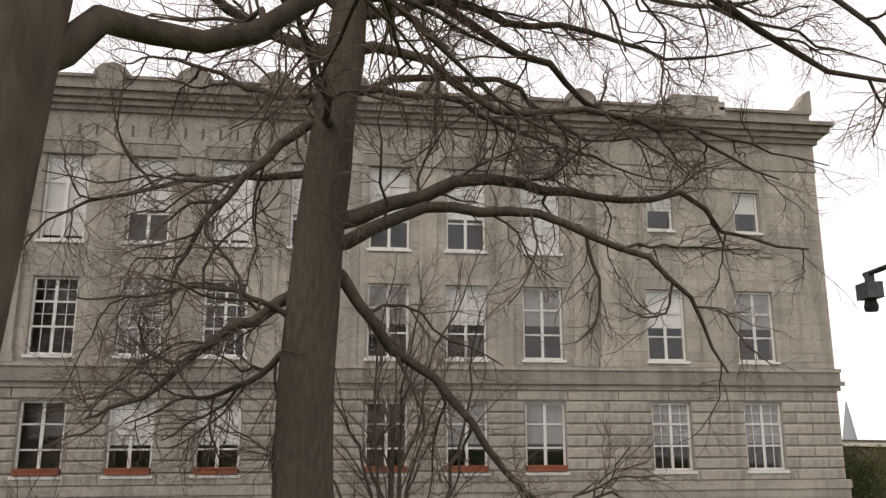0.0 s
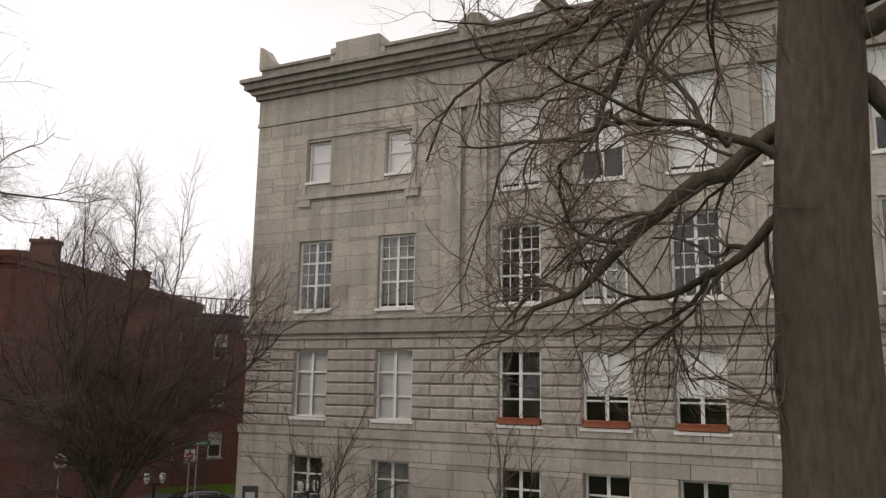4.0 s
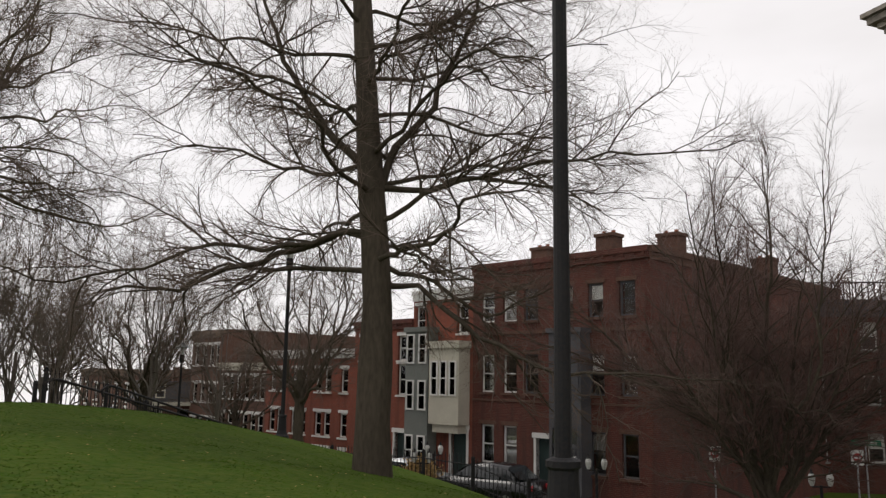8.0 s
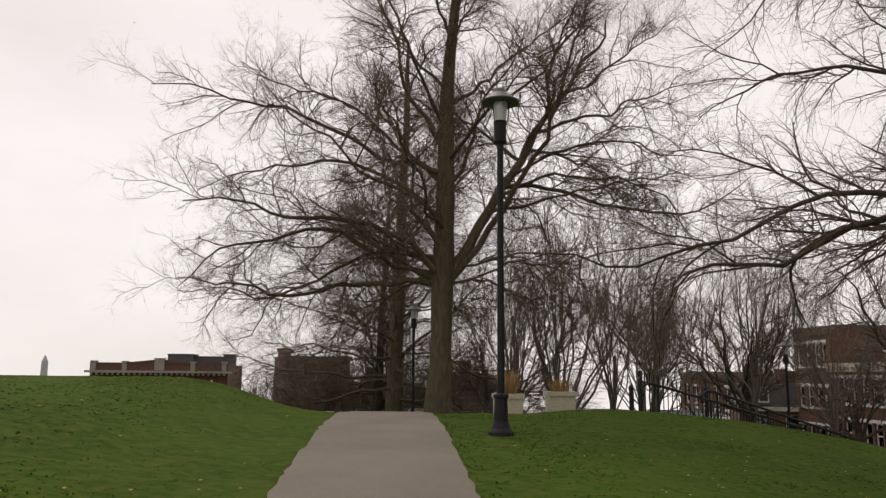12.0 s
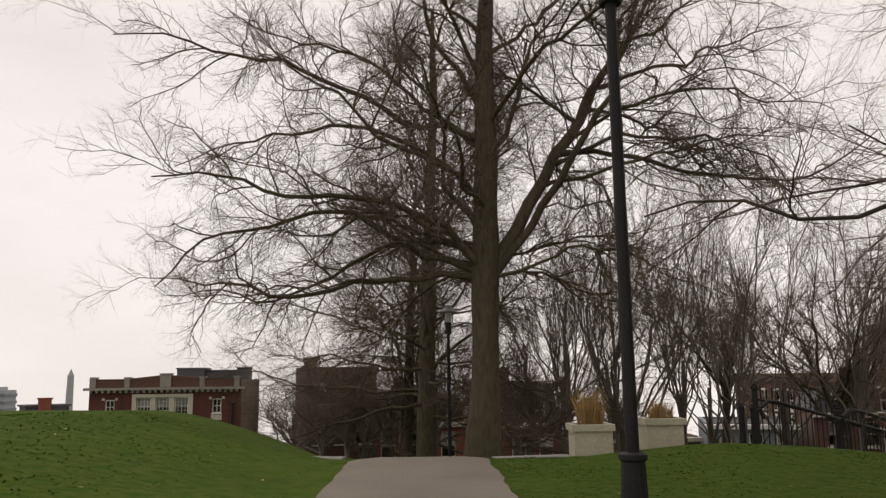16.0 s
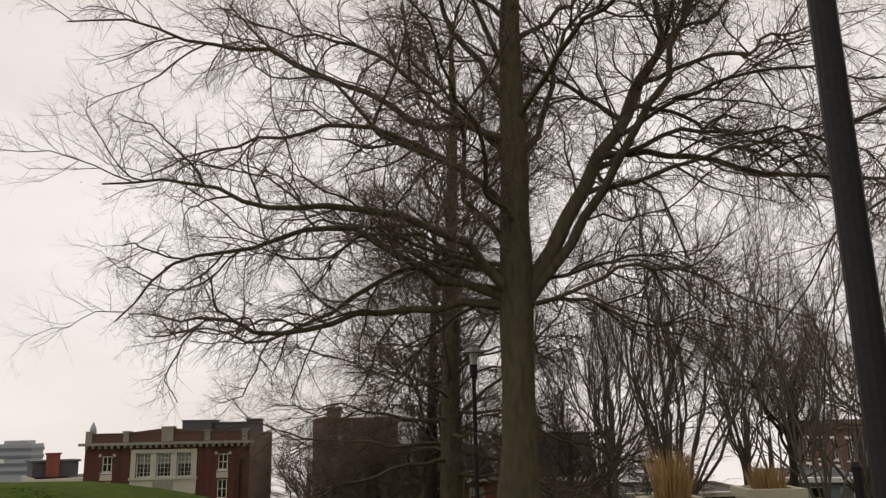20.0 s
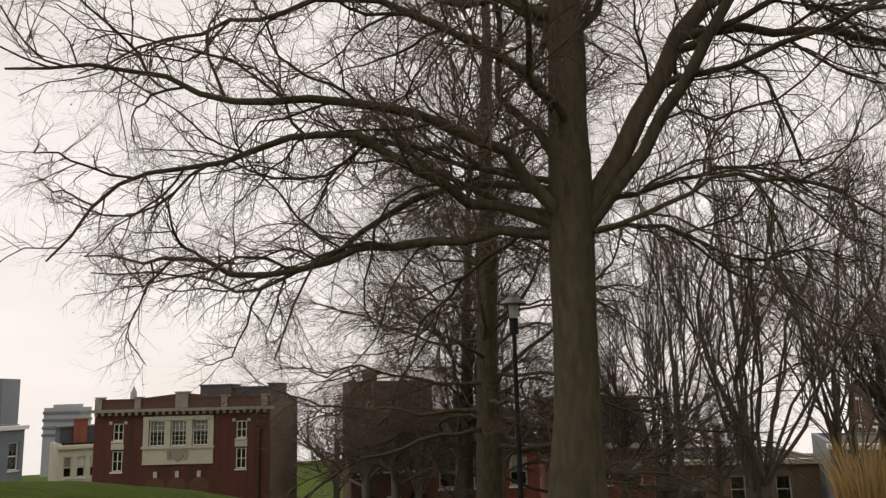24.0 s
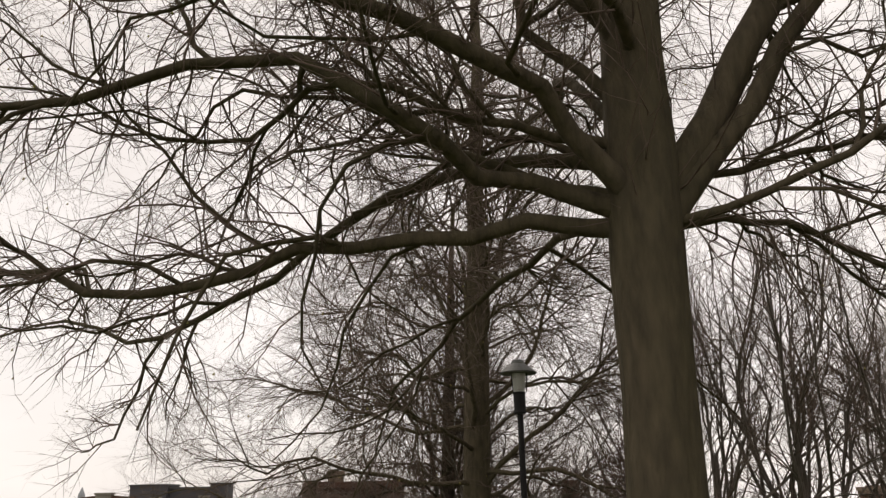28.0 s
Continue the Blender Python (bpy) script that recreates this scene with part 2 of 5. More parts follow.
M["car_glass"] = surface("car_glass", (0.02, 0.024, 0.026), (0.03, 0.034, 0.036), None, 1, 10, 0.06, 0, spec=0.8)
M["rubber"] = surface("tyre_rubber", (0.02, 0.02, 0.02), (0.028, 0.027, 0.026), None, 3, 30, 0.9, 0.1)
M["chrome"] = surface("alloy", (0.4, 0.4, 0.41), (0.34, 0.34, 0.35), None, 3, 30, 0.35, 0, metal=0.8)
M["sign_red"] = surface("sign_red", (0.48, 0.025, 0.03), (0.42, 0.02, 0.026), None, 3, 20, 0.5, 0)
M["sign_green"] = surface("sign_green", (0.015, 0.16, 0.08), (0.012, 0.13, 0.07), None, 3, 20, 0.5, 0)
M["door_wood"] = surface("dark_door", (0.06, 0.035, 0.022), (0.045, 0.026, 0.018), (0.03, 0.018, 0.013), 1, 12, 0.5, 0.1, stretch=(1, 1, 0.2))
M["teal"] = surface("dark_green_door", (0.03, 0.05, 0.045), (0.024, 0.04, 0.037), None, 1, 12, 0.5, 0.05)
M["olive"] = surface("olive_shrub", (0.10, 0.105, 0.04), (0.075, 0.08, 0.035), None, 1, 8, 0.9, 0, island=0.4)

# ------------------------------------------------------------------ mesh tools
class Geo:
    def __init__(self):
        self.v, self.f = [], []

    def add(self, verts, faces):
        o = len(self.v)
        self.v += [tuple(p) for p in verts]
        self.f += [tuple(i + o for i in q) for q in faces]
        return self

    def box(self, x0, x1, y0, y1, z0, z1, at=None):
        c = [(x, y, z) for z in (z0, z1) for x, y in ((x0, y0), (x1, y0), (x1, y1), (x0, y1))]
        if at:
            c = [at(*p) for p in c]
        return self.add(c, [(0, 3, 2, 1), (4, 5, 6, 7), (0, 1, 5, 4), (1, 2, 6, 5), (2, 3, 7, 6), (3, 0, 4, 7)])

    def block(self, w, d, h, c=0.015):
        """A block w x d x h round its own middle, its front (towards -y) chamfered."""
        x, z = w / 2, h / 2
        back = [(-x, 0, -z), (x, 0, -z), (x, 0, z), (-x, 0, z)]
        mid = [(p[0], -d + c, p[2]) for p in back]
        front = [(p[0] * (1 - c / x), -d, p[2] * (1 - c / z)) for p in back]
        quads = [(0, 3, 2, 1), (8, 9, 10, 11)]
        for a in (0, 4):
            quads += [(a + i, a + (i + 1) % 4, a + 4 + (i + 1) % 4, a + 4 + i) for i in range(4)]
        return self.add(back + mid + front, quads)

    def lathe(self, profile, n=12, at=(0, 0, 0), cap=True):
        """Profile of (radius, height) turned round the upright axis at a place."""
        vs, fs = [], []
        for r, z in profile:
            vs += [(at[0] + r * math.cos(6.28319 * i / n), at[1] + r * math.sin(6.28319 * i / n), at[2] + z) for i in range(n)]
        for k in range(len(profile) - 1):
            fs += [(k * n + i, k * n + (i + 1) % n, (k + 1) * n + (i + 1) % n, (k + 1) * n + i) for i in range(n)]
        if cap:
            fs += [tuple(reversed(range(n))), tuple((len(profile) - 1) * n + i for i in range(n))]
        return self.add(vs, fs)

    def rod(self, a, b, r, n=6, r2=None):
        a, b = Vector(a), Vector(b)
        q = (b - a).to_track_quat("Z", "Y")
        vs = []
        for p, rr in ((a, r), (b, r if r2 is None else r2)):
            vs += [tuple(p + q @ Vector((rr * math.cos(6.28319 * i / n), rr * math.sin(6.28319 * i / n), 0))) for i in range(n)]
        return self.add(vs, [(i, (i + 1) % n, n + (i + 1) % n, n + i) for i in range(n)] + [tuple(reversed(range(n))), tuple(range(n, 2 * n))])

    def prism(self, outline, y0, y1, at=None):
        """An outline in x and z pushed from y0 to y1."""
        n = len(outline)
        c = [(x, y, z) for y in (y0, y1) for x, z in outline]
        if at:
            c = [at(*p) for p in c]
        return self.add(c, [tuple(range(n)), tuple(reversed(range(n, 2 * n)))] + [(i, i + n, (i + 1) % n + n, (i + 1) % n) for i in range(n)])

    def mesh(self, name, material, smooth=False):
        me = bpy.data.meshes.new(name)
        me.from_pydata(self.v, [], self.f)
        me.materials.append(material)
        if smooth:
            me.polygons.foreach_set("use_smooth", [True] * len(me.polygons))
        me.update()
        return me


def solid(name, geo, material, parent=None, label="", m=None, smooth=False):
    """One mesh object, from a Geo or from a mesh that is shared."""
    me = geo if isinstance(geo, bpy.types.Mesh) else geo.mesh(name, material, smooth)
    ob = new(name, me)
    if parent:
        ob.parent = parent
    if m is not None:
        ob.matrix_basis = m
    if label:
        tagged(ob, label)
    return ob


def thing(name, label, category, m=None, group="", kind=""):
    ob = new(name)
    if m is not None:
        ob.matrix_basis = m
    return tagged(ob, label, category, group, kind)


def wall_pieces(a0, a1, z0, z1, holes):
    """Rectangles that fill a0..a1, z0..z1 round the holes (a0, a1, z0, z1)."""
    cuts = sorted({z0, z1, *(max(z0, min(z1, z)) for h in holes for z in h[2:])})
    out = []
    for lo, hi in zip(cuts, cuts[1:]):
        if hi - lo < 1e-4:
            continue
        x = a0
        for h in sorted(h for h in holes if h[2] < hi - 1e-4 and h[3] > lo + 1e-4):
            if h[0] > x + 1e-4:
                out.append((x, min(h[0], a1), lo, hi))
            x = max(x, h[1])
        if a1 > x + 1e-4:
            out.append((x, a1, lo, hi))
    return out


# Path and hill: s runs along the path, l across it, to the right.
SU, SV = (-0.402, 0.916), (0.916, 0.402)


def smooth01(t):
    t = max(0.0, min(1.0, t))
    return t * t * (3 - 2 * t)


CREST = [(-200, -9), (-60, -2.5), (-20, 0.1), (-6, 0.15), (0, 0.12), (6, 0.34), (9, 0.56), (12, 0.73), (15.7, 0.76), (17.5, 0.62), (21, 0.1), (26, -0.55), (34, -2.1), (60, -6.0), (120, -10.5), (6000, -450)]
STREET = -4.45


def ground(x, y):
    s, l = SU[0] * x + SU[1] * y, SV[0] * x + SV[1] * y + 0.75
    for (a, za), (b, zb) in zip(CREST, CREST[1:]):
        if s <= b:
            z = za + (zb - za) * max(0.0, (s - a)) / (b - a)
            break
    z += (0.55 + 0.43 * smooth01((s - 14) / 7)) * smooth01((-l - 0.9) / 3.4) * smooth01((37 - s) / 14) * smooth01((s + 2.5) / 7)
    drop = min(1.0, max(0.0, (l - 1.2 - 2.5 * smooth01((s - 11) / 6)) / 21.0, (x - 2.0) / 12.0)) ** 1.65
    z += (STREET - z) * drop
    z += 0.22 * smooth01((l - 2) / 3) * smooth01((13 - l) / 5) * smooth01((s - 14) / 4) * smooth01((27 - s) / 6)
    left = smooth01((-l - 18) / 30)
    z += (-6.5 - z) * left
    far = max(0.0, math.hypot(x, y) - 75)
    z = min(z, STREET - 0.078 * far) if far else z
    if -40 < s < 60 and drop < 0.95:
        z += 0.035 * noise.noise((x * 0.6, y * 0.6, 0)) * (1 if abs(l) > 1.3 else 0.15) * (1 - drop)
    return z


# ------------------------------------------------------------------ bare trees
class Tree:
    """Bare branches, grown level by level; each level is an array of polylines with radii."""

    def __init__(self, seed):
        self.r = np.random.RandomState(seed)
        self.levels = []

    def line(self, start, az, elev, length, r0, r1, n=12, bend=0.0, wig=0.05, turn=0.0, fall=1.0):
        ke = ka = 0.0
        p, out = np.array(start, float), [np.array(start, float)]
        az, elev = radians(az), radians(elev)
        for k in range(n - 1):
            d = np.array([math.cos(elev) * math.cos(az), math.cos(elev) * math.sin(az), math.sin(elev)])
            p = p + d * length / (n - 1)
            out.append(p)
            # crooked, but true to its line on the whole
            elev += radians(bend) / (n - 1) - ke
            az += radians(turn) / (n - 1) - ka
            ke, ka = 0.6 * ke + self.r.randn() * wig * 1.5, 0.6 * ka + self.r.randn() * wig * 1.7
            elev += ke
            az += ka
        return np.array(out), r0 + (r1 - r0) * np.linspace(0, 1, n) ** fall

    def sprout(self, P, R, count, span, angle, length, rmax, n, wig, trop, thin=0.3, flat=0.0, taper=0.5):
        """Side shoots on polylines P (N, k, 3): count each, over a span of their length."""
        N, k, _ = P.shape
        r = self.r
        t = (np.arange(count)[None] + r.rand(N, count)) / count
        t = span[0] + (span[1] - span[0]) * t
        f = t * (k - 1)
        i = np.clip(f.astype(int), 0, k - 2)
        w = (f - i)[..., None]
        rows = np.arange(N)[:, None]
        p0, p1 = P[rows, i], P[rows, i + 1]
        start = p0 * (1 - w) + p1 * w
        pd = p1 - p0
        pd /= np.linalg.norm(pd, axis=-1, keepdims=True) + 1e-9
        rad = R[rows, i] * (1 - w[..., 0]) + R[rows, i + 1] * w[..., 0]
        q = r.randn(N, count, 3)
        q[..., 2] *= 1 - flat
        q -= (q * pd).sum(-1, keepdims=True) * pd
        q /= np.linalg.norm(q, axis=-1, keepdims=True) + 1e-9
        a = np.radians(angle[0] + (angle[1] - angle[0]) * r.rand(N, count))[..., None]
        d = np.cos(a) * pd + np.sin(a) * q
        L = length * (1 - taper * t) * (0.6 + 0.8 * r.rand(N, count))
        pts = [start]
        for _ in range(n - 1):
            pts.append(pts[-1] + d * (L / (n - 1))[..., None])
            d = d + wig * r.randn(N, count, 3)
            d[..., 2] += trop
            d /= np.linalg.norm(d, axis=-1, keepdims=True)
        pts = np.stack(pts, 2).reshape(N * count, n, 3)
        r0 = np.minimum(rad * 0.7, rmax * (0.7 + 0.5 * r.rand(N, count))).reshape(-1, 1)
        return pts, r0 * np.linspace(1, thin, n)[None]


def tubes(P, R, sides):
    """Vertices and quads of tubes round polylines P (N, k, 3) with radii R (N, k)."""
    N, k, _ = P.shape
    d = np.gradient(P, axis=1)
    d /= np.linalg.norm(d, axis=-1, keepdims=True) + 1e-9
    ref = np.where(np.abs(d[:, :1, 2:3]) > 0.8, np.array([[[1.0, 0.2, 0]]]), np.array([[[0, 0.1, 1.0]]]))
    u = np.cross(d, ref)
    u /= np.linalg.norm(u, axis=-1, keepdims=True) + 1e-9
    w = np.cross(d, u)
    ang = np.arange(sides) * 2 * math.pi / sides
    v = P[:, :, None] + R[:, :, None, None] * (np.cos(ang)[None, None, :, None] * u[:, :, None] + np.sin(ang)[None, None, :, None] * w[:, :, None])
    b = (np.arange(N)[:, None, None] * k + np.arange(k - 1)[None, :, None]) * sides
    i = np.arange(sides)[None, None]
    j = (i + 1) % sides
    q = np.stack([b + i, b + j, b + sides + j, b + sides + i], -1)
    return v.reshape(-1, 3), q.reshape(-1, 4)


def spikes(P, R, sides=3):
    """Like tubes, but each ends in a point: (vertices, quads) and (vertices, triangles)."""
    N, k, _ = P.shape
    v, q = tubes(P, R, sides)
    v = v.reshape(N, k, sides, 3)
    out = [] if k < 3 else [tubes(P[:, :-1], R[:, :-1], sides)]
    ring = v[:, -2]
    vv = np.concatenate([ring, P[:, -1:]], 1).reshape(-1, 3)
    o = np.arange(N)[:, None, None] * (sides + 1)
    i = np.arange(sides)[None, :, None]
    t = np.concatenate([o + i, o + (i + 1) % sides, o + sides + 0 * i], -1).reshape(-1, 3)
    return out + [(vv, t)]


def array_mesh(name, sets, material, smooth=True):
    """A mesh from pairs of vertices and faces, in arrays."""
    vs, loops, sizes, o = [], [], [], 0
    for v, q in sets:
        vs.append(v)
        loops.append((q + o).ravel())
        sizes.append(np.full(len(q), q.shape[1]))
        o += len(v)
    v, lp, sz = np.concatenate(vs).astype(np.float32), np.concatenate(loops).astype(np.int32), np.concatenate(sizes)
    me = bpy.data.meshes.new(name)
    me.vertices.add(len(v))
    me.vertices.foreach_set("co", v.ravel())
    me.loops.add(len(lp))
    me.loops.foreach_set("vertex_index", lp)
    me.polygons.add(len(sz))
    me.polygons.foreach_set("loop_start", np.concatenate([[0], np.cumsum(sz)[:-1]]).astype(np.int32))
    if smooth:
        me.polygons.foreach_set("use_smooth", np.ones(len(sz), bool))
    me.materials.append(material)
    me.update(calc_edges=True)
    return me


def bare_tree(place, label, seed, trunk, limbs, levels, bark="bark", twig="twig", buds=0, fuzz=None, group="", size=1.0, turn=0.0):
    """trunk: (height, radius at breast, radius at top, lean azimuth, lean degrees). limbs: (height, azimuth, elevation, length, radius, bend, turn).
    levels: arguments of sprout. The tree's own frame has its foot at the origin."""
    T = Tree(seed)
    h, r0, r1, laz, lean = trunk
    P, R = T.line((0, 0, -0.25), laz, 90 - lean, h + 0.25, r0, r1, 16, wig=0.02, fall=1.4)
    hs = P[:, 2]
    R = R * (1 + 0.32 * np.exp(-np.maximum(hs, 0) / 0.35)) * (1 + 0.05 * T.r.randn(len(R)))
    root = thing("tree", label, "tree", Matrix.Translation(place) @ Matrix.Rotation(radians(turn), 4, "Z") @ Matrix.Scale(size, 4), group)
    solid("trunk", array_mesh("trunk", [tubes(P[None], R[None], 14)], M[bark]), None, root)
    LP, LR = [], []
    for hh, az, el, ln, rr, bend, turn in limbs:
        if hh < 0:  # from the first limb, the great fork, at this share of its length
            f, Q = -hh * (len(LP[0]) - 1), LP[0]
        else:
            f, Q = np.interp(hh, P[:, 2], np.arange(len(P))), P
        i = min(int(f), len(Q) - 2)
        start = Q[i] + (Q[i + 1] - Q[i]) * (f - i)
        lp, lr = T.line(start, az, el, ln, rr * 0.85, rr * 0.13, 18, bend, 0.14, turn)
        lr[0] *= 1.3
        lr[1] *= 1.08
        LP.append(lp)
        LR.append(lr)
        solid("limb", array_mesh("limb", [tubes(lp[None], lr[None], 8)], M[bark]), None, root)
    LP, LR = np.array(LP), np.array(LR)
    sets, P0, R0 = [], LP, LR
    for n, lv in enumerate(levels):
        P0, R0 = T.sprout(P0, R0, **lv)
        sets += [tubes(P0, R0, 5)] if n == 0 else spikes(P0, R0)
        if n == 0:
            tagged(solid("branchwork", array_mesh("branchwork", sets, M[bark]), None, root), kind="stuff")
            sets = []
    for lv0 in fuzz or ():
        F0, G0 = T.sprout(LP, LR, **lv0)
        Ft, Gt = T.sprout(P[None, 4:], R[None, 4:], **dict(lv0, count=90, span=(0.0, 0.9), length=1.3, n=F0.shape[1]))
        F0, G0 = np.concatenate([F0, Ft]), np.concatenate([G0, Gt])
        F1, G1 = T.sprout(F0, G0, 5, (0.1, 1.0), (25, 60), 0.45, 0.008, 3, 0.25, 0.0)
        sets += spikes(F0, G0) + spikes(F1, G1)
    tw = solid("crown", array_mesh("crown", sets, M[twig], False), None, root, "fine bare twigs")
    tagged(tw, kind="stuff")
    if buds:
        pick = P0[T.r.rand(len(P0)) < buds][:, -1]
        s = 0.011
        tet = np.array([(0, 0, s), (s, 0, -s), (-s, s, -s), (-s, -s, -s)])
        v = (pick[:, None] + tet[None]).reshape(-1, 3)
        q = (np.arange(len(pick))[:, None, None] * 4 + np.array([(0, 1, 2), (0, 2, 3), (0, 3, 1), (1, 3, 2)])[None]).reshape(-1, 3)
        tagged(solid("bud_haze", array_mesh("bud_haze", [(v, q)], M["bud"], False), None, root, "yellow-green opening buds"), kind="stuff")
    return root


def lv(count, span, angle, length, rmax, n, wig, trop, thin=0.35, flat=0.0, taper=0.5):
    return dict(count=count, span=span, angle=angle, length=length, rmax=rmax, n=n, wig=wig, trop=trop, thin=thin, flat=flat, taper=taper)

# ------------------------------------------------------------------ ground, path, streets
def spaced(lo, hi, near, far):
    """Grid lines, close together about the middle and wide apart far out."""
    out, x = [0.0], 0.0
    while x < hi:
        x += near + (far - near) * min(1.0, max(0.0, (x - 24) / 900)) * 1.0 + max(0.0, x - 24) * 0.12
        out.append(min(x, hi))
    left, x = [], 0.0
    while x > lo:
        x -= near + max(0.0, -x - 24) * 0.12
        left.append(max(x, lo))
    return left[::-1] + out


gx, gy = spaced(-4000, 4000, 0.6, 0.6), [y + 8 for y in spaced(-4000, 4000, 0.6, 0.6)]
gv = [(x, y, ground(x, y)) for y in gy for x in gx]
gq = [(j * len(gx) + i, j * len(gx) + i + 1, (j + 1) * len(gx) + i + 1, (j + 1) * len(gx) + i) for j in range(len(gy) - 1) for i in range(len(gx) - 1)]
g = Geo().add(gv, gq)
ground_ob = tagged(solid("ground", g, M["grass_soil"], smooth=True), "green mown park grass over a rounded hill", "lawn", kind="structure")


def strip_mesh(centre, width, lift, step=0.5, rough=0.0, cross=5, seed=3):
    """A ribbon laid on the ground along a line of (x, y) points."""
    rnd = random.Random(seed)
    pts = []
    for (x0, y0), (x1, y1) in zip(centre, centre[1:]):
        n = max(1, int(math.hypot(x1 - x0, y1 - y0) / step))
        pts += [(x0 + (x1 - x0) * i / n, y0 + (y1 - y0) * i / n) for i in range(n)]
    pts.append(centre[-1])
    v, f = [], []
    for k, (x, y) in enumerate(pts):
        xa, ya = pts[max(0, k - 1)]
        xb, yb = pts[min(len(pts) - 1, k + 1)]
        d = math.hypot(xb - xa, yb - ya) or 1
        nx, ny = (yb - ya) / d, -(xb - xa) / d
        for i in range(cross):
            a = (i / (cross - 1) - 0.5) * width
            if i in (0, cross - 1):
                a += rnd.uniform(-rough, rough)
            px, py = x + nx * a, y + ny * a
            v.append((px, py, ground(px, py) + lift * (1 if 0 < i < cross - 1 else 0.3)))
    f = [(k * cross + i, k * cross + i + 1, (k + 1) * cross + i + 1, (k + 1) * cross + i) for k in range(len(pts) - 1) for i in range(cross - 1)]
    return Geo().add(v, f)


def along(s, l):
    l -= 1.0
    return (SU[0] * s + SV[0] * l, SU[1] * s + SV[1] * l)


path_line = [along(-34, -22), along(-20, -9), along(-10, -2.2), along(-5, 0.0), along(-1, 0.22), along(6, 0.25), along(14, 0.25), along(20, 0.3), along(27, 0.6)]
tagged(solid("path", strip_mesh(path_line, 1.74, 0.03, 0.3, 0.03, 7), M["path"], smooth=True), "worn light grey asphalt footpath climbing the grass", "footpath", kind="structure")
for name, line, w, lift, mat, lab in (
    ("road", [(16.0, -120), (16.0, 20), (16.5, 60)], 7.0, 0.03, "asphalt", "dark asphalt street with parked cars"),
    ("road", [(40, 6.5), (17.5, 20.0), along(17.0, 23.5), along(70, 23.5)], 7.0, 0.034, "asphalt", "dark asphalt street along the brick houses"),
    ("road", [(15.0, 17.0), (24.0, 22.2), (34.0, 28.0)], 9.5, 0.026, "asphalt", "dark asphalt cross street beside the corner house"),
    ("pavement", [(20.6, -60), (20.6, 15.5)], 2.6, 0.14, "concrete", "pale concrete pavement before the stone building"),
    ("pavement", [along(10.0, 27.0), along(70, 26.6)], 2.2, 0.14, "concrete", "pale concrete pavement before the brick houses"),
):
    tagged(solid(name, strip_mesh(line, w, lift, 2.0), M[mat], smooth=False), lab, name, kind="structure")

# grass blades on the part of the hill beside the path
rg = np.random.RandomState(11)
n_bl = 120000
bs, bl = rg.uniform(-4, 17, n_bl), np.where(rg.rand(n_bl) < 0.5, -rg.rand(n_bl) ** 1.3 * 13 - 1.62, rg.rand(n_bl) ** 1.3 * 13 + 0.12)
bx, by = SU[0] * bs + SV[0] * bl, SU[1] * bs + SV[1] * bl
patch = np.array([noise.noise((x * 0.9, y * 0.9, 3.0)) for x, y in zip(bx, by)])
keep = rg.rand(n_bl) < 0.62 + 0.6 * patch
bx, by, patch = bx[keep], by[keep], patch[keep]
bz = np.array([ground(x, y) for x, y in zip(bx, by)]) - 0.004
hgt = rg.uniform(0.008, 0.018, len(bx)) * (1 + 0.5 * np.clip(patch, -0.5, 0.8))
ang = rg.uniform(0, 6.283, len(bx))
wd = 0.012
lean = rg.uniform(-0.06, 0.06, (len(bx), 2))
v0 = np.stack([bx + wd * np.cos(ang), by + wd * np.sin(ang), bz], 1)
v1 = np.stack([bx - wd * np.cos(ang), by - wd * np.sin(ang), bz], 1)
v2 = np.stack([bx + lean[:, 0], by + lean[:, 1], bz + hgt], 1)
gverts = np.stack([v0, v1, v2], 1).reshape(-1, 3)
tagged(solid("grass", array_mesh("grass", [(gverts, np.arange(len(gverts)).reshape(-1, 3))], M["blade"], False), None), "short green grass blades on the hill", "grass", kind="stuff")
# pale specks of last year's leaves and clover flowers on the turf
rd = random.Random(5)
g = Geo()
for _ in range(420):
    s, l = rd.uniform(-2, 15), rd.choice((-1, 1)) * rd.uniform(1.0, 8)
    x, y = along(s, l + 0.25)
    z, a, r = ground(x, y) + 0.03, rd.uniform(0, 6.28), rd.uniform(0.01, 0.024)
    g.add([(x + r * math.cos(a + k * 1.57), y + r * math.sin(a + k * 1.57), z + rd.uniform(0, 0.012)) for k in range(4)], [(0, 1, 2), (0, 2, 3)])
tagged(solid("fallen_leaves", g, M["straw"]), "pale dry leaf bits scattered on the grass", "leaves", kind="stuff")

# ------------------------------------------------------------------ buildings
def front(ox, oy, dx, dy):
    """The frame of a facade: x runs along it from its left end as seen from outside, -y points outwards."""
    k = math.hypot(dx, dy)
    dx, dy = dx / k, dy / k
    return Matrix(((dx, -dy, 0, ox), (dy, dx, 0, oy), (0, 0, 1, 0), (0, 0, 0, 1)))


def shared(cache, key, make):
    if key not in cache:
        cache[key] = make()
    return cache[key]


WIN = {}
STYLES = {  # upright bars and cross bars as (fraction, thickness)
    "tall": ([(0.5, 0.10), (0.25, 0.022), (0.75, 0.022)], [(0.36, 0.07), (0.68, 0.07), (0.84, 0.022), (0.52, 0.022)]),
    "pair": ([(0.5, 0.11)], [(0.34, 0.06), (0.68, 0.06)]),
    "sash": ([], [(0.5, 0.06)]),
    "grid": ([(0.25, 0.025), (0.5, 0.04), (0.75, 0.025)], [(0.2, 0.025), (0.4, 0.025), (0.6, 0.04), (0.8, 0.025)]),
    "cross": ([(0.5, 0.06)], [(0.5, 0.06)]),
}


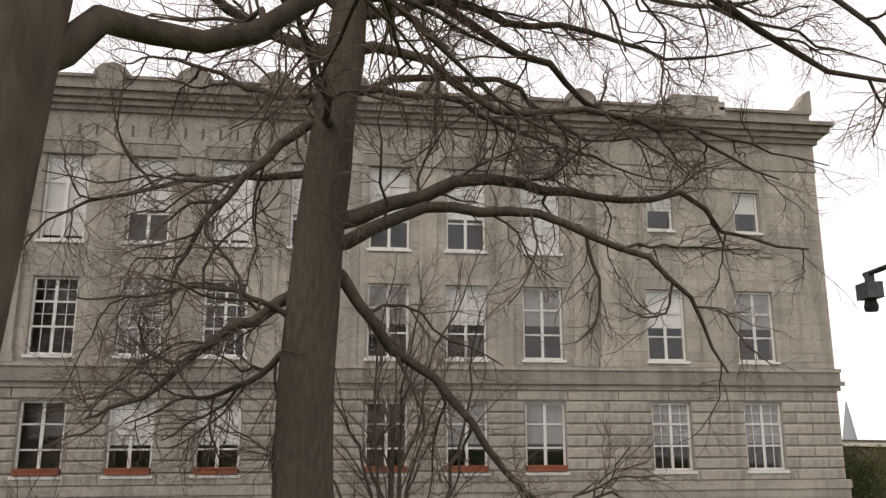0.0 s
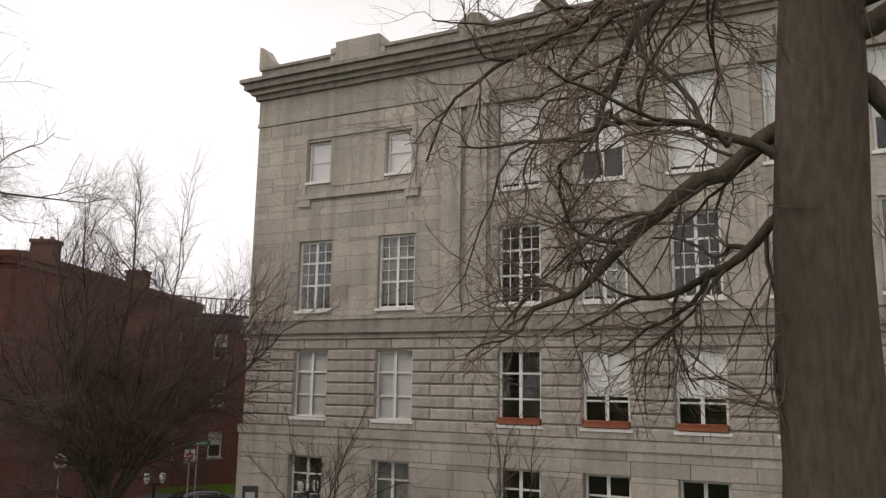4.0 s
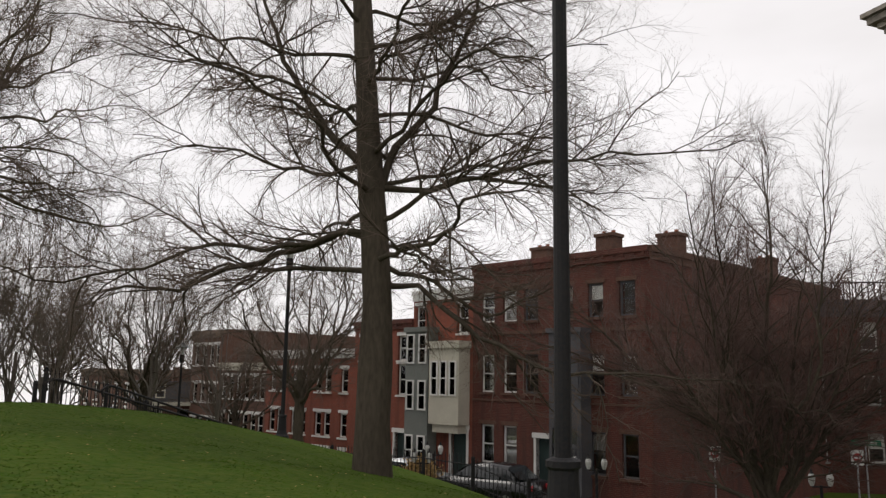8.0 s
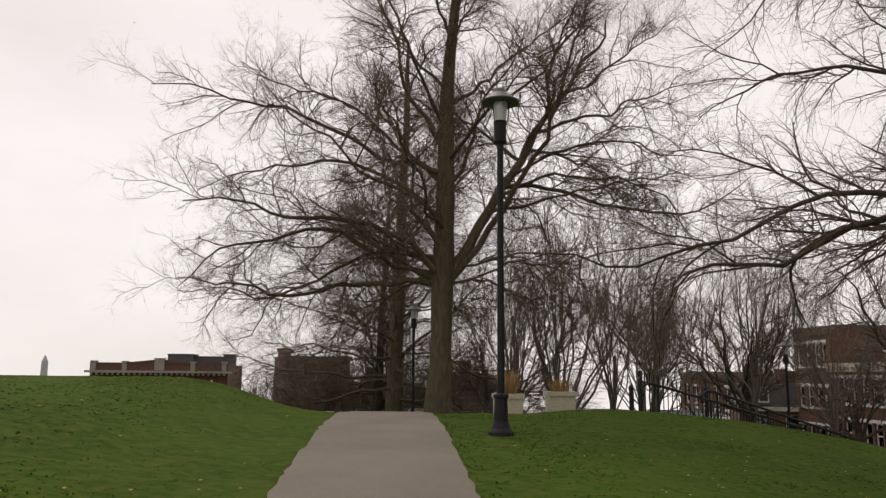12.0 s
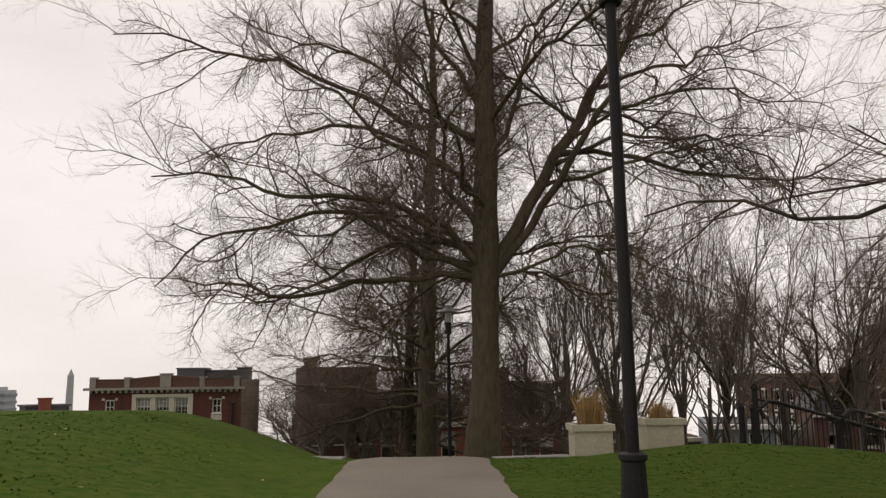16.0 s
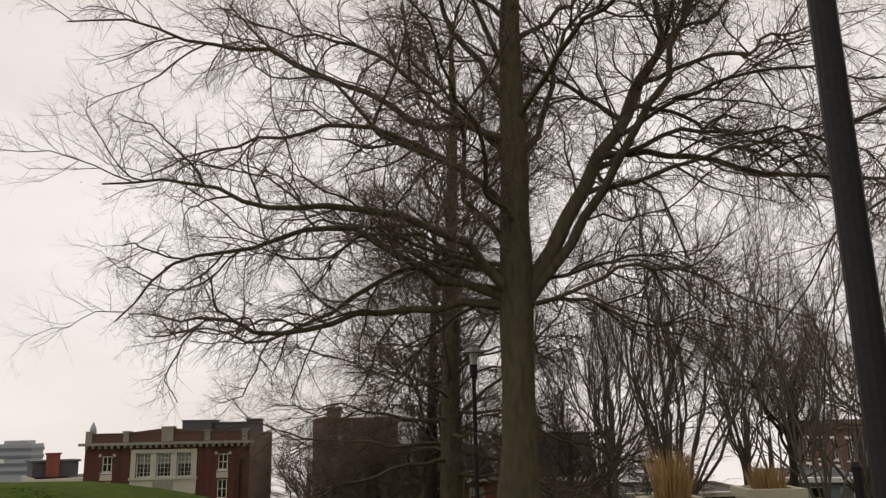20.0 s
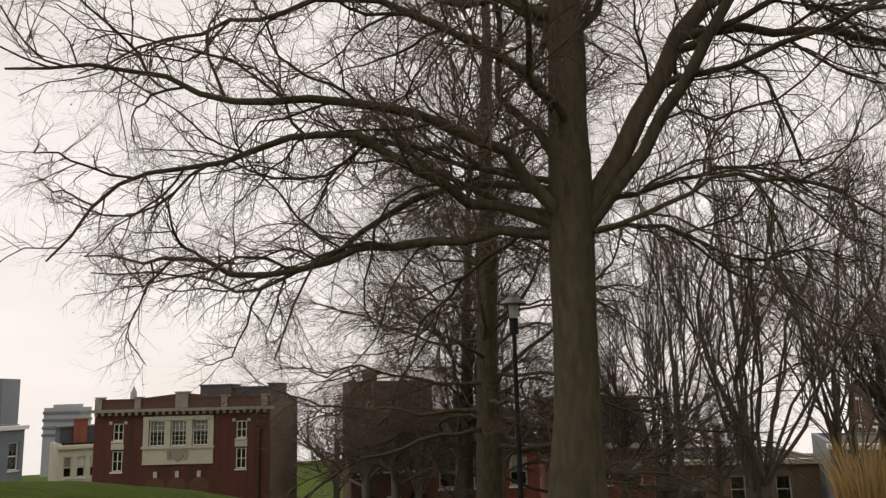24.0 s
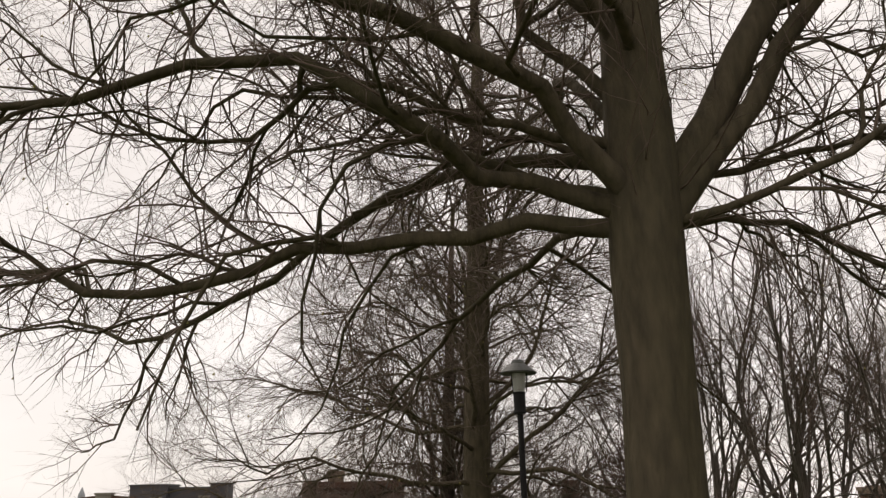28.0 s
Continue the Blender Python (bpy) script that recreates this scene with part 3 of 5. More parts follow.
def window(parent, x, z, w, h, style="sash", frame="white", blind="", drop=1.0, inset=0.11, sill=0.0, border=0.085, sill_mat="white"):
    """A window part: frame with bars, its pane, a blind or curtain behind, and a sill."""
    def ring():
        b, t, e = border, 0.07, 0.005
        g = Geo()
        g.v = [(sx * (w / 2 - k), y, k if low else h - k) for y in (0, t) for k in (e, b) for sx, low in ((-1, 1), (1, 1), (1, 0), (-1, 0))]
        for i in range(4):
            q = (i + 1) % 4
            g.f += [(i, q, 4 + q, 4 + i), (8 + q, 8 + i, 12 + i, 12 + q), (4 + i, 4 + q, 12 + q, 12 + i), (q, i, 8 + i, 8 + q)]
        return g.mesh("window", M[frame])
    ob = solid("window", shared(WIN, (w, h, border, frame), ring), None, parent, m=pose(x, inset, z))
    ups, across = STYLES[style]
    for f, k in ups:
        solid("glazing_bar", shared(WIN, ("up", h, k, border, frame), lambda: Geo().box(-k / 2, k / 2, 0.012, 0.055, border, h - border).mesh("glazing_bar", M[frame])), None, ob, m=pose(-w / 2 + w * f, 0, 0))
    for f, k in across:
        solid("glazing_bar", shared(WIN, ("across", w, k, border, frame), lambda: Geo().box(-w / 2 + border, w / 2 - border, 0.016, 0.052, -k / 2, k / 2).mesh("glazing_bar", M[frame])), None, ob, m=pose(0, 0, h * f))
    pane = solid("pane", shared(WIN, (w, h, "pane"), lambda: Geo().box(-w / 2 + 0.03, w / 2 - 0.03, 0.032, 0.038, 0.03, h - 0.03).mesh("pane", M["glass"])), None, ob)
    pane.visible_shadow = False
    if blind:
        hh = round(h * drop, 2)
        kind = "curtain" if blind == "curtain" else "blind"
        bl = solid(kind, shared(WIN, (w, hh, kind), lambda: Geo().box(-w / 2 + 0.04, w / 2 - 0.04, 0, 0.015, -hh + 0.04, -0.03).mesh(kind, M[kind])), None, ob, m=pose(0, 0.074, h))
        tagged(bl, "pale drawn blind" if kind == "blind" else "grey net curtain")
    if sill:
        solid("sill", shared(WIN, (w, sill, sill_mat, "sill"), lambda: Geo().box(-w / 2 - sill, w / 2 + sill, -inset - 0.09, 0.0, -0.1, -0.002).mesh("sill", M[sill_mat])), None, ob)
    return ob


def walls(parent, name, x0, x1, z0, z1, holes, mat, thick=0.45, y=0.0, label=""):
    xs = sorted({x0, x1, *(min(max(v, x0), x1) for h in holes for v in h[:2])})
    zs = sorted({z0, z1, *(min(max(v, z0), z1) for h in holes for v in h[2:])})

    def full(i, k):
        if not (0 <= i < len(xs) - 1 and 0 <= k < len(zs) - 1):
            return False
        cx, cz = (xs[i] + xs[i + 1]) / 2, (zs[k] + zs[k + 1]) / 2
        return not any(h[0] < cx < h[1] and h[2] < cz < h[3] for h in holes)

    n, m = len(xs), len(zs)
    g = Geo()
    g.v = [(px, py, pz) for py in (y, y + thick) for pz in zs for px in xs]
    at = lambda i, k, back: (m if back else 0) * n + k * n + i  # noqa: E731
    for k in range(m - 1):
        for i in range(n - 1):
            if not full(i, k):
                continue
            g.f.append((at(i, k, 0), at(i + 1, k, 0), at(i + 1, k + 1, 0), at(i, k + 1, 0)))
            g.f.append((at(i, k, 1), at(i, k + 1, 1), at(i + 1, k + 1, 1), at(i + 1, k, 1)))
            for di, dk, p, q in ((-1, 0, (0, 1), (0, 0)), (1, 0, (1, 0), (1, 1)), (0, -1, (0, 0), (1, 0)), (0, 1, (1, 1), (0, 1))):
                if not full(i + di, k + dk):
                    g.f.append((at(i + p[0], k + p[1], 0), at(i + p[0], k + p[1], 1), at(i + q[0], k + q[1], 1), at(i + q[0], k + q[1], 0)))
    return solid(name, g, M[mat], parent, label)


def shell(parent, x0, x1, depth, z0, z1, mat, roof="roof", back=0.45, y=0.0):
    """Side and back walls, a flat roof and a backing wall behind a facade, its dark colour standing in for unlit rooms.
    """
    for xa, xb in ((x0, x0 + 0.3), (x1 - 0.3, x1)):
        solid("side_wall", Geo().box(xa, xb, y + back, depth, z0, z1), M[mat], parent)
    solid("back_wall", Geo().box(x0 + 0.3, x1 - 0.3, depth - 0.3, depth, z0, z1), M[mat], parent)
    solid("roof", Geo().box(x0 + 0.3, x1 - 0.3, y + back, depth - 0.3, z1 - 0.35, z1 - 0.15), M[roof], parent, "flat dark roof")
    solid("shade_backing", Geo().box(x0 + 0.35, x1 - 0.35, y + back + 1.3, y + back + 1.4, z0, z1 - 0.4), M["room"], parent)


# --- the stone building: left end at y = 15.1
stone = thing("stone_building", "long grey limestone public building with rusticated ground storey and parapet", "building", front(22.57, 15.45, 0, -1) @ Matrix.Translation((0, 0, 0.35)))
SL = 40.12
WING = [3.08, 6.68, SL - 6.68, SL - 3.08]
MID = [SL / 2 + (k - 3) * 2.87 for k in range(7)]
W1, H1, W2, H2, W3, H3 = 1.5, 2.45, 1.52, 2.7, 1.5, 3.15
holes = []
for x in WING + MID:
    holes.append((x - W1 / 2, x + W1 / 2, 0.33, 0.33 + H1))
    holes.append((x - W2 / 2, x + W2 / 2, 4.3, 4.3 + H2))
    holes.append((x - 0.72, x + 0.72, -3.1, -1.05))
for x in MID:
    holes.append((x - W3 / 2, x + W3 / 2, 8.3, 8.3 + H3))
for x in WING:
    holes.append((x - 0.53, x + 0.53, 9.35, 10.98))
walls(stone, "wall", 0, SL, STREET - 0.9, 13.9, holes, "stone", 0.5)
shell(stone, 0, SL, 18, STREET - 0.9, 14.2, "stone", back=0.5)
rs = random.Random(2)
for k, x in enumerate(sorted(WING + MID)):
    wing = x in WING
    right = x > SL / 2 + 1
    b1 = "blind" if (wing and not right) or (not right and rs.random() < 0.8) else ("curtain" if rs.random() < 0.7 else "")
    window(stone, x, 0.33, W1, H1, "pair" if not (wing and right) else "tall", blind=b1, drop=1.0 if wing and not right else 0.62, sill=0.08)
    window(stone, x, 4.3, W2, H2, "tall" if not right else "pair", blind="curtain" if rs.random() < 0.5 else ("blind" if right else ""), drop=0.55 if right else 0.95, sill=0.08)
    window(stone, x, -3.1, 1.44, 2.05, "pair", blind="curtain" if rs.random() < 0.3 else "")
    if wing:
        window(stone, x, 9.35, 1.06, 1.63, "sash", blind="blind", drop=0.98 if not right else 0.5, sill=0.06)
    else:
        window(stone, x, 8.3, W3, H3, "pair", blind="blind", drop=rs.choice((0.62, 0.66, 0.95)) if x != MID[6] else 1.0, sill=0.08)
        solid("flower_box", Geo().box(-0.72, 0.72, -0.18, 0.16, 0, 0.2).box(-0.74, 0.74, -0.2, -0.17, 0.16, 0.21), M["terracotta"], stone, "terracotta window box", pose(x, 0.05, 0.36))
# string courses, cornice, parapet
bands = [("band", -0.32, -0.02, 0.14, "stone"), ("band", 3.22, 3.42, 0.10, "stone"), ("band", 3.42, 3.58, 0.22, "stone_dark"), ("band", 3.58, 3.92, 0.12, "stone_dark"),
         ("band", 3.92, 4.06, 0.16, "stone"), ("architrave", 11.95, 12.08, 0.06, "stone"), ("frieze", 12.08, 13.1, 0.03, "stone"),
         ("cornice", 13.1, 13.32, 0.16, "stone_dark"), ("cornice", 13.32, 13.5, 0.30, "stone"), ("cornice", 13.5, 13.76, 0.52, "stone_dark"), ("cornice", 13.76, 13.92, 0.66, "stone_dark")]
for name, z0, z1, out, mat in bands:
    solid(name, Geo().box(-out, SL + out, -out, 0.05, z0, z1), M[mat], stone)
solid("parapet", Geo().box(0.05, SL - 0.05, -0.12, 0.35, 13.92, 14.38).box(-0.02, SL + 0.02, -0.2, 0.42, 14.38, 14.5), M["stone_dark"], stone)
for x in (WING[0] + 1.7, WING[2] + 1.7):
    g = Geo().box(x - 1.0, x + 1.0, -0.22, 0.4, 13.93, 14.95).box(x - 1.25, x - 1.0, -0.2, 0.38, 13.93, 14.72).box(x + 1.0, x + 1.25, -0.2, 0.38, 13.93, 14.72)
    solid("parapet_block", g, M["stone"], stone)
tab = [(-0.62, 0), (0.62, 0), (0.62, 0.14), (0.5, 0.3), (0.3, 0.45), (0.0, 0.53), (-0.3, 0.45), (-0.5, 0.3), (-0.62, 0.14)]
for x in [SL / 2 + (k - 3.5) * 2.95 for k in range(8)]:
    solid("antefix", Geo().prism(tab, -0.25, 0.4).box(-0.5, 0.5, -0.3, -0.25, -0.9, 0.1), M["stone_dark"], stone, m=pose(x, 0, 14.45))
for x, s in ((0.3, 1), (SL - 0.3, -1)):
    solid("acroterion", Geo().prism([(-0.35 * s, 0), (0.45 * s, 0), (0.4 * s, 0.2), (0.1 * s, 0.45), (-0.15 * s, 0.85), (-0.35 * s, 0.95)][::s], -0.2, 0.4), M["stone"], stone, m=pose(x, 0, 14.5))
# pilasters and window surrounds of the upper storeys
for x in (8.9, 9.9, SL - 8.9, SL - 9.9):
    solid("pilaster", Geo().box(x - 0.38, x + 0.38, -0.14, 0.02, 4.06, 11.45).box(x - 0.5, x + 0.5, -0.2, 0.02, 11.45, 11.95).box(x - 0.46, x + 0.46, -0.18, 0.02, 4.06, 4.4), M["stone"], stone)
for a, b in zip(MID, MID[1:]):
    x = (a + b) / 2
    solid("pilaster", Geo().box(x - 0.33, x + 0.33, -0.07, 0.02, 4.06, 11.5).box(x - 0.42, x + 0.42, -0.12, 0.02, 11.5, 11.94), M["stone"], stone)
for x in MID:
    # the dark stone here paints the shade of the recess over the window
    solid("lintel", Geo().box(x - W3 / 2 - 0.12, x + W3 / 2 + 0.12, -0.1, 0.04, 11.46, 11.9), M["stone_dark"], stone, "stone lintel with recess shade in its dark colour")
    solid("spandrel", Geo().box(x - W3 / 2, x + W3 / 2, -0.035, 0.01, 7.25, 8.1), M["stone"], stone)
for a, b in ((WING[0], WING[1]), (WING[2], WING[3])):
    g = Geo().box(a - 0.95, b + 0.95, -0.12, 0.02, 8.66, 8.84).box(a - 0.75, a - 0.57, -0.07, 0.01, 8.84, 11.1).box(b + 0.57, b + 0.75, -0.07, 0.01, 8.84, 11.1)
    g.box(a - 0.75, b + 0.75, -0.07, 0.012, 11.1, 11.32).box(a + 0.6, b - 0.6, -0.05, 0.01, 9.1, 10.95)
    for s in (a - 0.6, b + 0.6):
        g.box(s - 0.28, s + 0.28, -0.1, 0.02, 8.38, 8.66)
    solid("panel_frame", g, M["stone"], stone)
for k in range(27):
    x = MID[0] + 0.2 + k * 0.62
    solid("frieze_mark", Geo().box(x, x + 0.09, -0.05, -0.02, 12.2, 12.62), M["joint"], stone, "worn carved bar in the frieze")
# rusticated blocks of the ground storey, each its own piece
BLOCK = {}
course = (3.22 + 0.02) / 8
for c in range(8):
    z = -0.02 + course * (c + 0.5)
    spans, x = [], 0.0
    for h0, h1 in sorted((x - W1 / 2, x + W1 / 2) for x in WING + MID):
        if 0.33 - 0.05 < z < 0.33 + H1 + 0.05:
            spans.append((x, h0))
            x = h1
    spans.append((x, SL))
    for a, b in spans:
        n = max(1, round((b - a) / (1.55 if len(spans) > 1 else 1.9)))
        cut = [a + (b - a) * i / n for i in range(n + 1)]
        if c % 2 and n > 1:
            cut = [a] + [v + (b - a) / n * 0.45 for v in cut[:-1]][: n] + [b]
        for p, q in zip(cut, cut[1:]):
            w = round((q - p) - 0.035, 2)
            if w > 0.1:
                solid("stone_block", shared(BLOCK, (w, c % 3), lambda: Geo().block(w, 0.055, course - 0.06, 0.025).mesh("stone_block", M["stone"])), None, stone, m=pose((p + q) / 2, 0, z))
# smooth ashlar above, in one mesh
M["ashlar"] = surface("smooth_ashlar", (0.455, 0.41, 0.35), (0.345, 0.311, 0.266), (0.26, 0.235, 0.2), 0.5, 9.0, 0.9, 0.15, island=0.13, streak=(0.225, 0.20, 0.168))
g = Geo()
z = 4.08
row = 0
while z < 11.9:
    hgt = 0.56
    for a, b, lo, hi in wall_pieces(0, SL, z, min(z + hgt, 11.94), [(h[0] - 0.02, h[1] + 0.02, h[2], h[3]) for h in holes]):
        if hi - lo < 0.08:
            continue
        x = a
        first = True
        while x < b - 0.02:
            step = min(b - x, (0.7 if row % 2 and first else 1.4) + rs.uniform(-0.15, 0.15))
            if b - x - step < 0.3:
                step = b - x
            g.box(x + 0.006, x + step - 0.006, -0.024, 0.004, lo + 0.006, hi - 0.006)
            x += step
            first = False
    z += hgt
    row += 1
tagged(solid("ashlar", g, M["ashlar"], stone, "smooth grey ashlar courses"), kind="stuff")
g = Geo()
z = STREET - 0.5
while z < -0.4:
    for a, b, lo, hi in wall_pieces(-0.1, SL + 0.1, z, min(z + 0.62, -0.32), [(h[0] - 0.02, h[1] + 0.02, h[2], h[3]) for h in holes]):
        x = a
        while x < b - 0.02:
            step = min(b - x, 1.7 + rs.uniform(-0.3, 0.3))
            if b - x - step < 0.4:
                step = b - x
            g.box(x + 0.008, x + step - 0.008, -0.10, 0.004, lo + 0.008, hi - 0.008)
            x += step
    z += 0.62
tagged(solid("plinth", g, M["ashlar"], stone, "large smooth plinth stones"), kind="stuff")


# --- brick houses along the street, one frame for the row: s = 53.3 is its far left end
RU = (-0.407, 0.9135)
RN = 27.0


def row_front(s):
    tall = Matrix.Translation((0, 0, -0.03 * STREET)) @ Matrix.Diagonal((1, 1, 1.03, 1))
    return front(RU[0] * s + 0.9135 * RN, RU[1] * s + 0.407 * RN, -RU[0], -RU[1]) @ tall


def brick_house(s_left, s_right, base, top, rows, label, mat="brick", cornice="brick", depth=12, cols=(), style="sash", frame="white", blind=(), cap=0.18, lint="concrete", door=None, dark=99.0):
    """rows: (sill height, window height); cols: (place along the front, window width)."""
    L = s_left - s_right
    b = thing("brick_house", label, "house", row_front(s_left), "brick row along the street")
    hs = []
    for zi, (z, h) in enumerate(rows):
        hs += [(x - w / 2, x + w / 2, z, z + h) for x, w in cols if not (door and zi == 0 and abs(x - door[0]) < 0.8)]
    if door:
        hs.append((door[0] - door[1] / 2, door[0] + door[1] / 2, base + door[3], base + door[3] + door[2]))
    walls(b, "wall", 0, L, base - 0.5, top, hs, mat)
    shell(b, 0, L, depth, base - 0.5, top + 0.1, mat)
    g = Geo().box(-0.02, L + 0.02, -cap, 0.5, top - 0.22, top + 0.02).box(0, L, -cap * 0.6, 0.0, top - 0.5, top - 0.22)
    for k in range(int(L / 0.5)):
        g.box(0.2 + k * 0.5, 0.36 + k * 0.5, -cap * 0.85, 0, top - 0.36, top - 0.22)
    solid("cornice", g, M[cornice], b)
    rr = random.Random(int(s_left * 10))
    for zi, (z, h) in enumerate(rows):
        for x, w in cols:
            if door and zi == 0 and abs(x - door[0]) < 0.8:
                continue
            window(b, x, z, w, h, style, frame if x < dark else "slate", blind=rr.choice(blind) if blind else "", drop=rr.choice((0.45, 0.5, 1.0)), inset=0.12, sill=0.08, sill_mat=lint)
            solid("lintel", shared(WIN, (w, "lintel", lint), lambda: Geo().box(-w / 2 - 0.1, w / 2 + 0.1, -0.03, 0.06, 0, 0.18).mesh("lintel", M[lint])), None, b, m=pose(x, 0, z + h))
    if door:
        x, w, h, up = door
        d = solid("door", Geo().box(-w / 2, w / 2, 0.2, 0.26, 0, h).box(-w / 2 + 0.12, -0.05, 0.18, 0.2, 0.15, h * 0.5).box(0.05, w / 2 - 0.12, 0.18, 0.2, 0.15, h * 0.5).box(-w / 2 + 0.12, w / 2 - 0.12, 0.18, 0.2, h * 0.56, h - 0.15), M["teal"], b, "dark panelled front door", pose(x, 0, base + up))
        solid("door_frame", Geo().box(-w / 2 - 0.14, -w / 2, -0.04, 0.2, 0, h).box(w / 2, w / 2 + 0.14, -0.04, 0.2, 0, h).box(-w / 2 - 0.2, w / 2 + 0.2, -0.08, 0.2, h, h + 0.22), M["white"], d)
        for k in range(max(1, int(up / 0.18))):
            solid("step", Geo().box(x - w / 2 - 0.3, x + w / 2 + 0.3, -0.3 - 0.28 * k, -0.02 - 0.28 * k, base - 0.1, base + up - 0.18 * k - 0.02), M["concrete"], b)
    return b


B = STREET + 0.12
# corner block, five storeys of dark brick
corner = brick_house(24.6, 14.6, B, 6.75, [(-2.55, 1.75), (0.68, 1.75), (3.95, 1.45)], "dark red brick corner house with flat roof and chimneys", "brick", "brick", 22,
                     [(1.0, 0.85), (2.4, 0.85), (3.7, 0.85), (5.7, 0.8), (7.3, 0.8), (8.9, 0.8)], frame="white", blind=("blind", "", "", "curtain"), lint="brick_brown", door=(4.5, 1.0, 2.2, 0.9), dark=3.0)
solid("band", Geo().box(-0.02, 10.02, -0.06, 0.02, 3.35, 3.5).box(0, 10.0, -0.05, 0.02, 0.28, 0.38), M["brick_brown"], corner)
solid("bay_window", Geo().box(5.3, 7.0, -0.75, 0.02, B + 0.9, 3.3).box(5.2, 7.1, -0.85, 0.02, 3.3, 3.5).box(5.4, 6.9, -0.78, -0.74, 1.0, 2.5), M["slate"], corner, "dark metal bay window")
for z in (-2.2, 1.0):
    for x in (5.75, 6.55):
        window(corner, x, z, 0.7, 1.6, "sash", "slate", blind="blind", drop=0.4, inset=-0.80)
for x, y, w in ((2.6, 2.0, 1.0), (7.2, 0.9, 0.9), (9.4, 2.6, 1.0), (9.5, 12.2, 1.1)):
    ch = solid("chimney", Geo().box(x - w / 2, x + w / 2, y, y + 0.8, 6.5, 7.55).box(x - w / 2 - 0.06, x + w / 2 + 0.06, y - 0.06, y + 0.86, 7.55, 7.7), M["brick_brown"], corner)
    for k in (-0.25, 0.25):
        solid("chimney_pot", Geo().lathe([(0.1, 0), (0.09, 0.14), (0.11, 0.16)], 8, (x + k, y + 0.4, 7.7)), M["terracotta"], ch)
# its long side on the cross street
side = thing("brick_house", "dark red brick side wall of the corner house", "house", front(RU[0] * 14.6 + 0.9135 * RN, RU[1] * 14.6 + 0.407 * RN, 0.9135, 0.407) @ Matrix.Translation((0, 0, -0.03 * STREET)) @ Matrix.Diagonal((1, 1, 1.03, 1)))
hs, ws = [], []
for z, h in ((-2.55, 1.75), (0.68, 1.75), (3.95, 1.45)):
    for x in (2.8, 7.2, 11.4, 15.6, 19.4):
        hs.append((x - 0.42, x + 0.42, z, z + h))
walls(side, "wall", 0.0, 21.9, B - 0.5, 6.75, hs, "brick", 0.3, y=-0.012)
for a, b2, z, z2 in hs:
    window(side, (a + b2) / 2, z, 0.84, z2 - z, "sash", "slate", blind=rs.choice(("blind", "", "curtain")), drop=0.5, inset=0.12, sill=0.06, sill_mat="brick_brown")
solid("cornice", Geo().box(0, 21.9, -0.2, 0.3, 6.5, 6.77).box(0, 21.9, -0.1, 0.0, 6.2, 6.5).box(0, 21.9, -0.06, 0, 3.35, 3.5), M["brick_brown"], side)

# painted bay-front house and plain neighbours
bayh = brick_house(29.0, 24.6, B, 5.75, [(-2.6, 1.8), (0.7, 1.7), (3.5, 1.5)], "red brick house with grey and cream painted bay fronts", "brick_warm", "white", 11, [(0.55, 0.7), (3.7, 0.75)], blind=("blind", ""), lint="white", door=(3.5, 1.05, 2.3, 0.9))
g = Geo().box(0.2, 1.9, -0.7, 0.02, B + 0.4, 3.6).box(0.1, 2.0, -0.8, 0.02, 3.6, 3.85)
solid("bay_front", g, M["green_paint"], bayh, "grey-green painted bay front")
g = Geo().box(2.1, 4.2, -0.8, 0.02, -0.9, 3.0).box(2.0, 4.3, -0.92, 0.02, 2.75, 3.1).box(2.25, 4.05, -0.65, 0.02, -1.3, -0.9)
solid("bay_front", g, M["cream"], bayh, "cream painted oriel bay")
for x in (2.5, 3.15, 3.8):
    window(bayh, x, 0.45, 0.52, 1.7, "sash", "white", inset=-0.86)
for z in (-3.0, -0.3, 2.0):
    for x in (0.6, 1.5):
        window(bayh, x, z, 0.6, 1.5, "sash", "white", inset=-0.76)
brick_house(34.0, 29.0, B, 4.35, [(-2.7, 1.7), (0.4, 1.6), (2.2, 1.3)], "orange red brick house with white door surround", "brick_warm", "brick", 11, [(0.9, 0.8), (2.4, 0.8), (4.2, 0.8)], blind=("blind", ""), lint="white", door=(4.2, 1.0, 2.3, 0.5))
brick_house(43.2, 34.0, B, 2.85, [(-4.0, 1.2), (-2.1, 1.35), (0.4, 1.35)], "red brick row house with white cornice and paired windows", "brick_warm", "white", 11, [(0.8, 0.7), (1.7, 0.7), (3.3, 0.7), (4.2, 0.7), (5.8, 0.7), (6.7, 0.7), (8.3, 0.7)], blind=("blind", "", "curtain"), lint="white", cap=0.35)
brick_house(49.3, 43.2, B, 2.1, [(-2.6, 1.4), (-0.25, 1.5)], "brown brick row house with pale cornice and window band", "brick_brown", "cream", 11, [(0.6, 0.75), (1.6, 0.75), (2.6, 0.75), (3.6, 0.75), (4.6, 0.75), (5.5, 0.75)], blind=("blind", ""), lint="white", cap=0.35)
brick_house(53.6, 49.3, B, 4.4, [(-3.1, 1.4), (-0.6, 1.3), (1.95, 1.45)], "brown brick end house with tall front", "brick_brown", "brick_tan", 13, [(0.7, 0.75), (1.8, 0.75), (2.9, 0.75), (3.7, 0.6)], blind=("blind", ""), lint="white")
brick_house(75.0, 55.5, B - 0.5, 1.6, [(-3.0, 1.5), (-1.0, 1.4)], "dark brick houses far down the street", "brick_brown", "brick_tan", 12, [(1.5 + 2.2 * k, 0.8) for k in range(8)], blind=("blind", ""), lint="white")
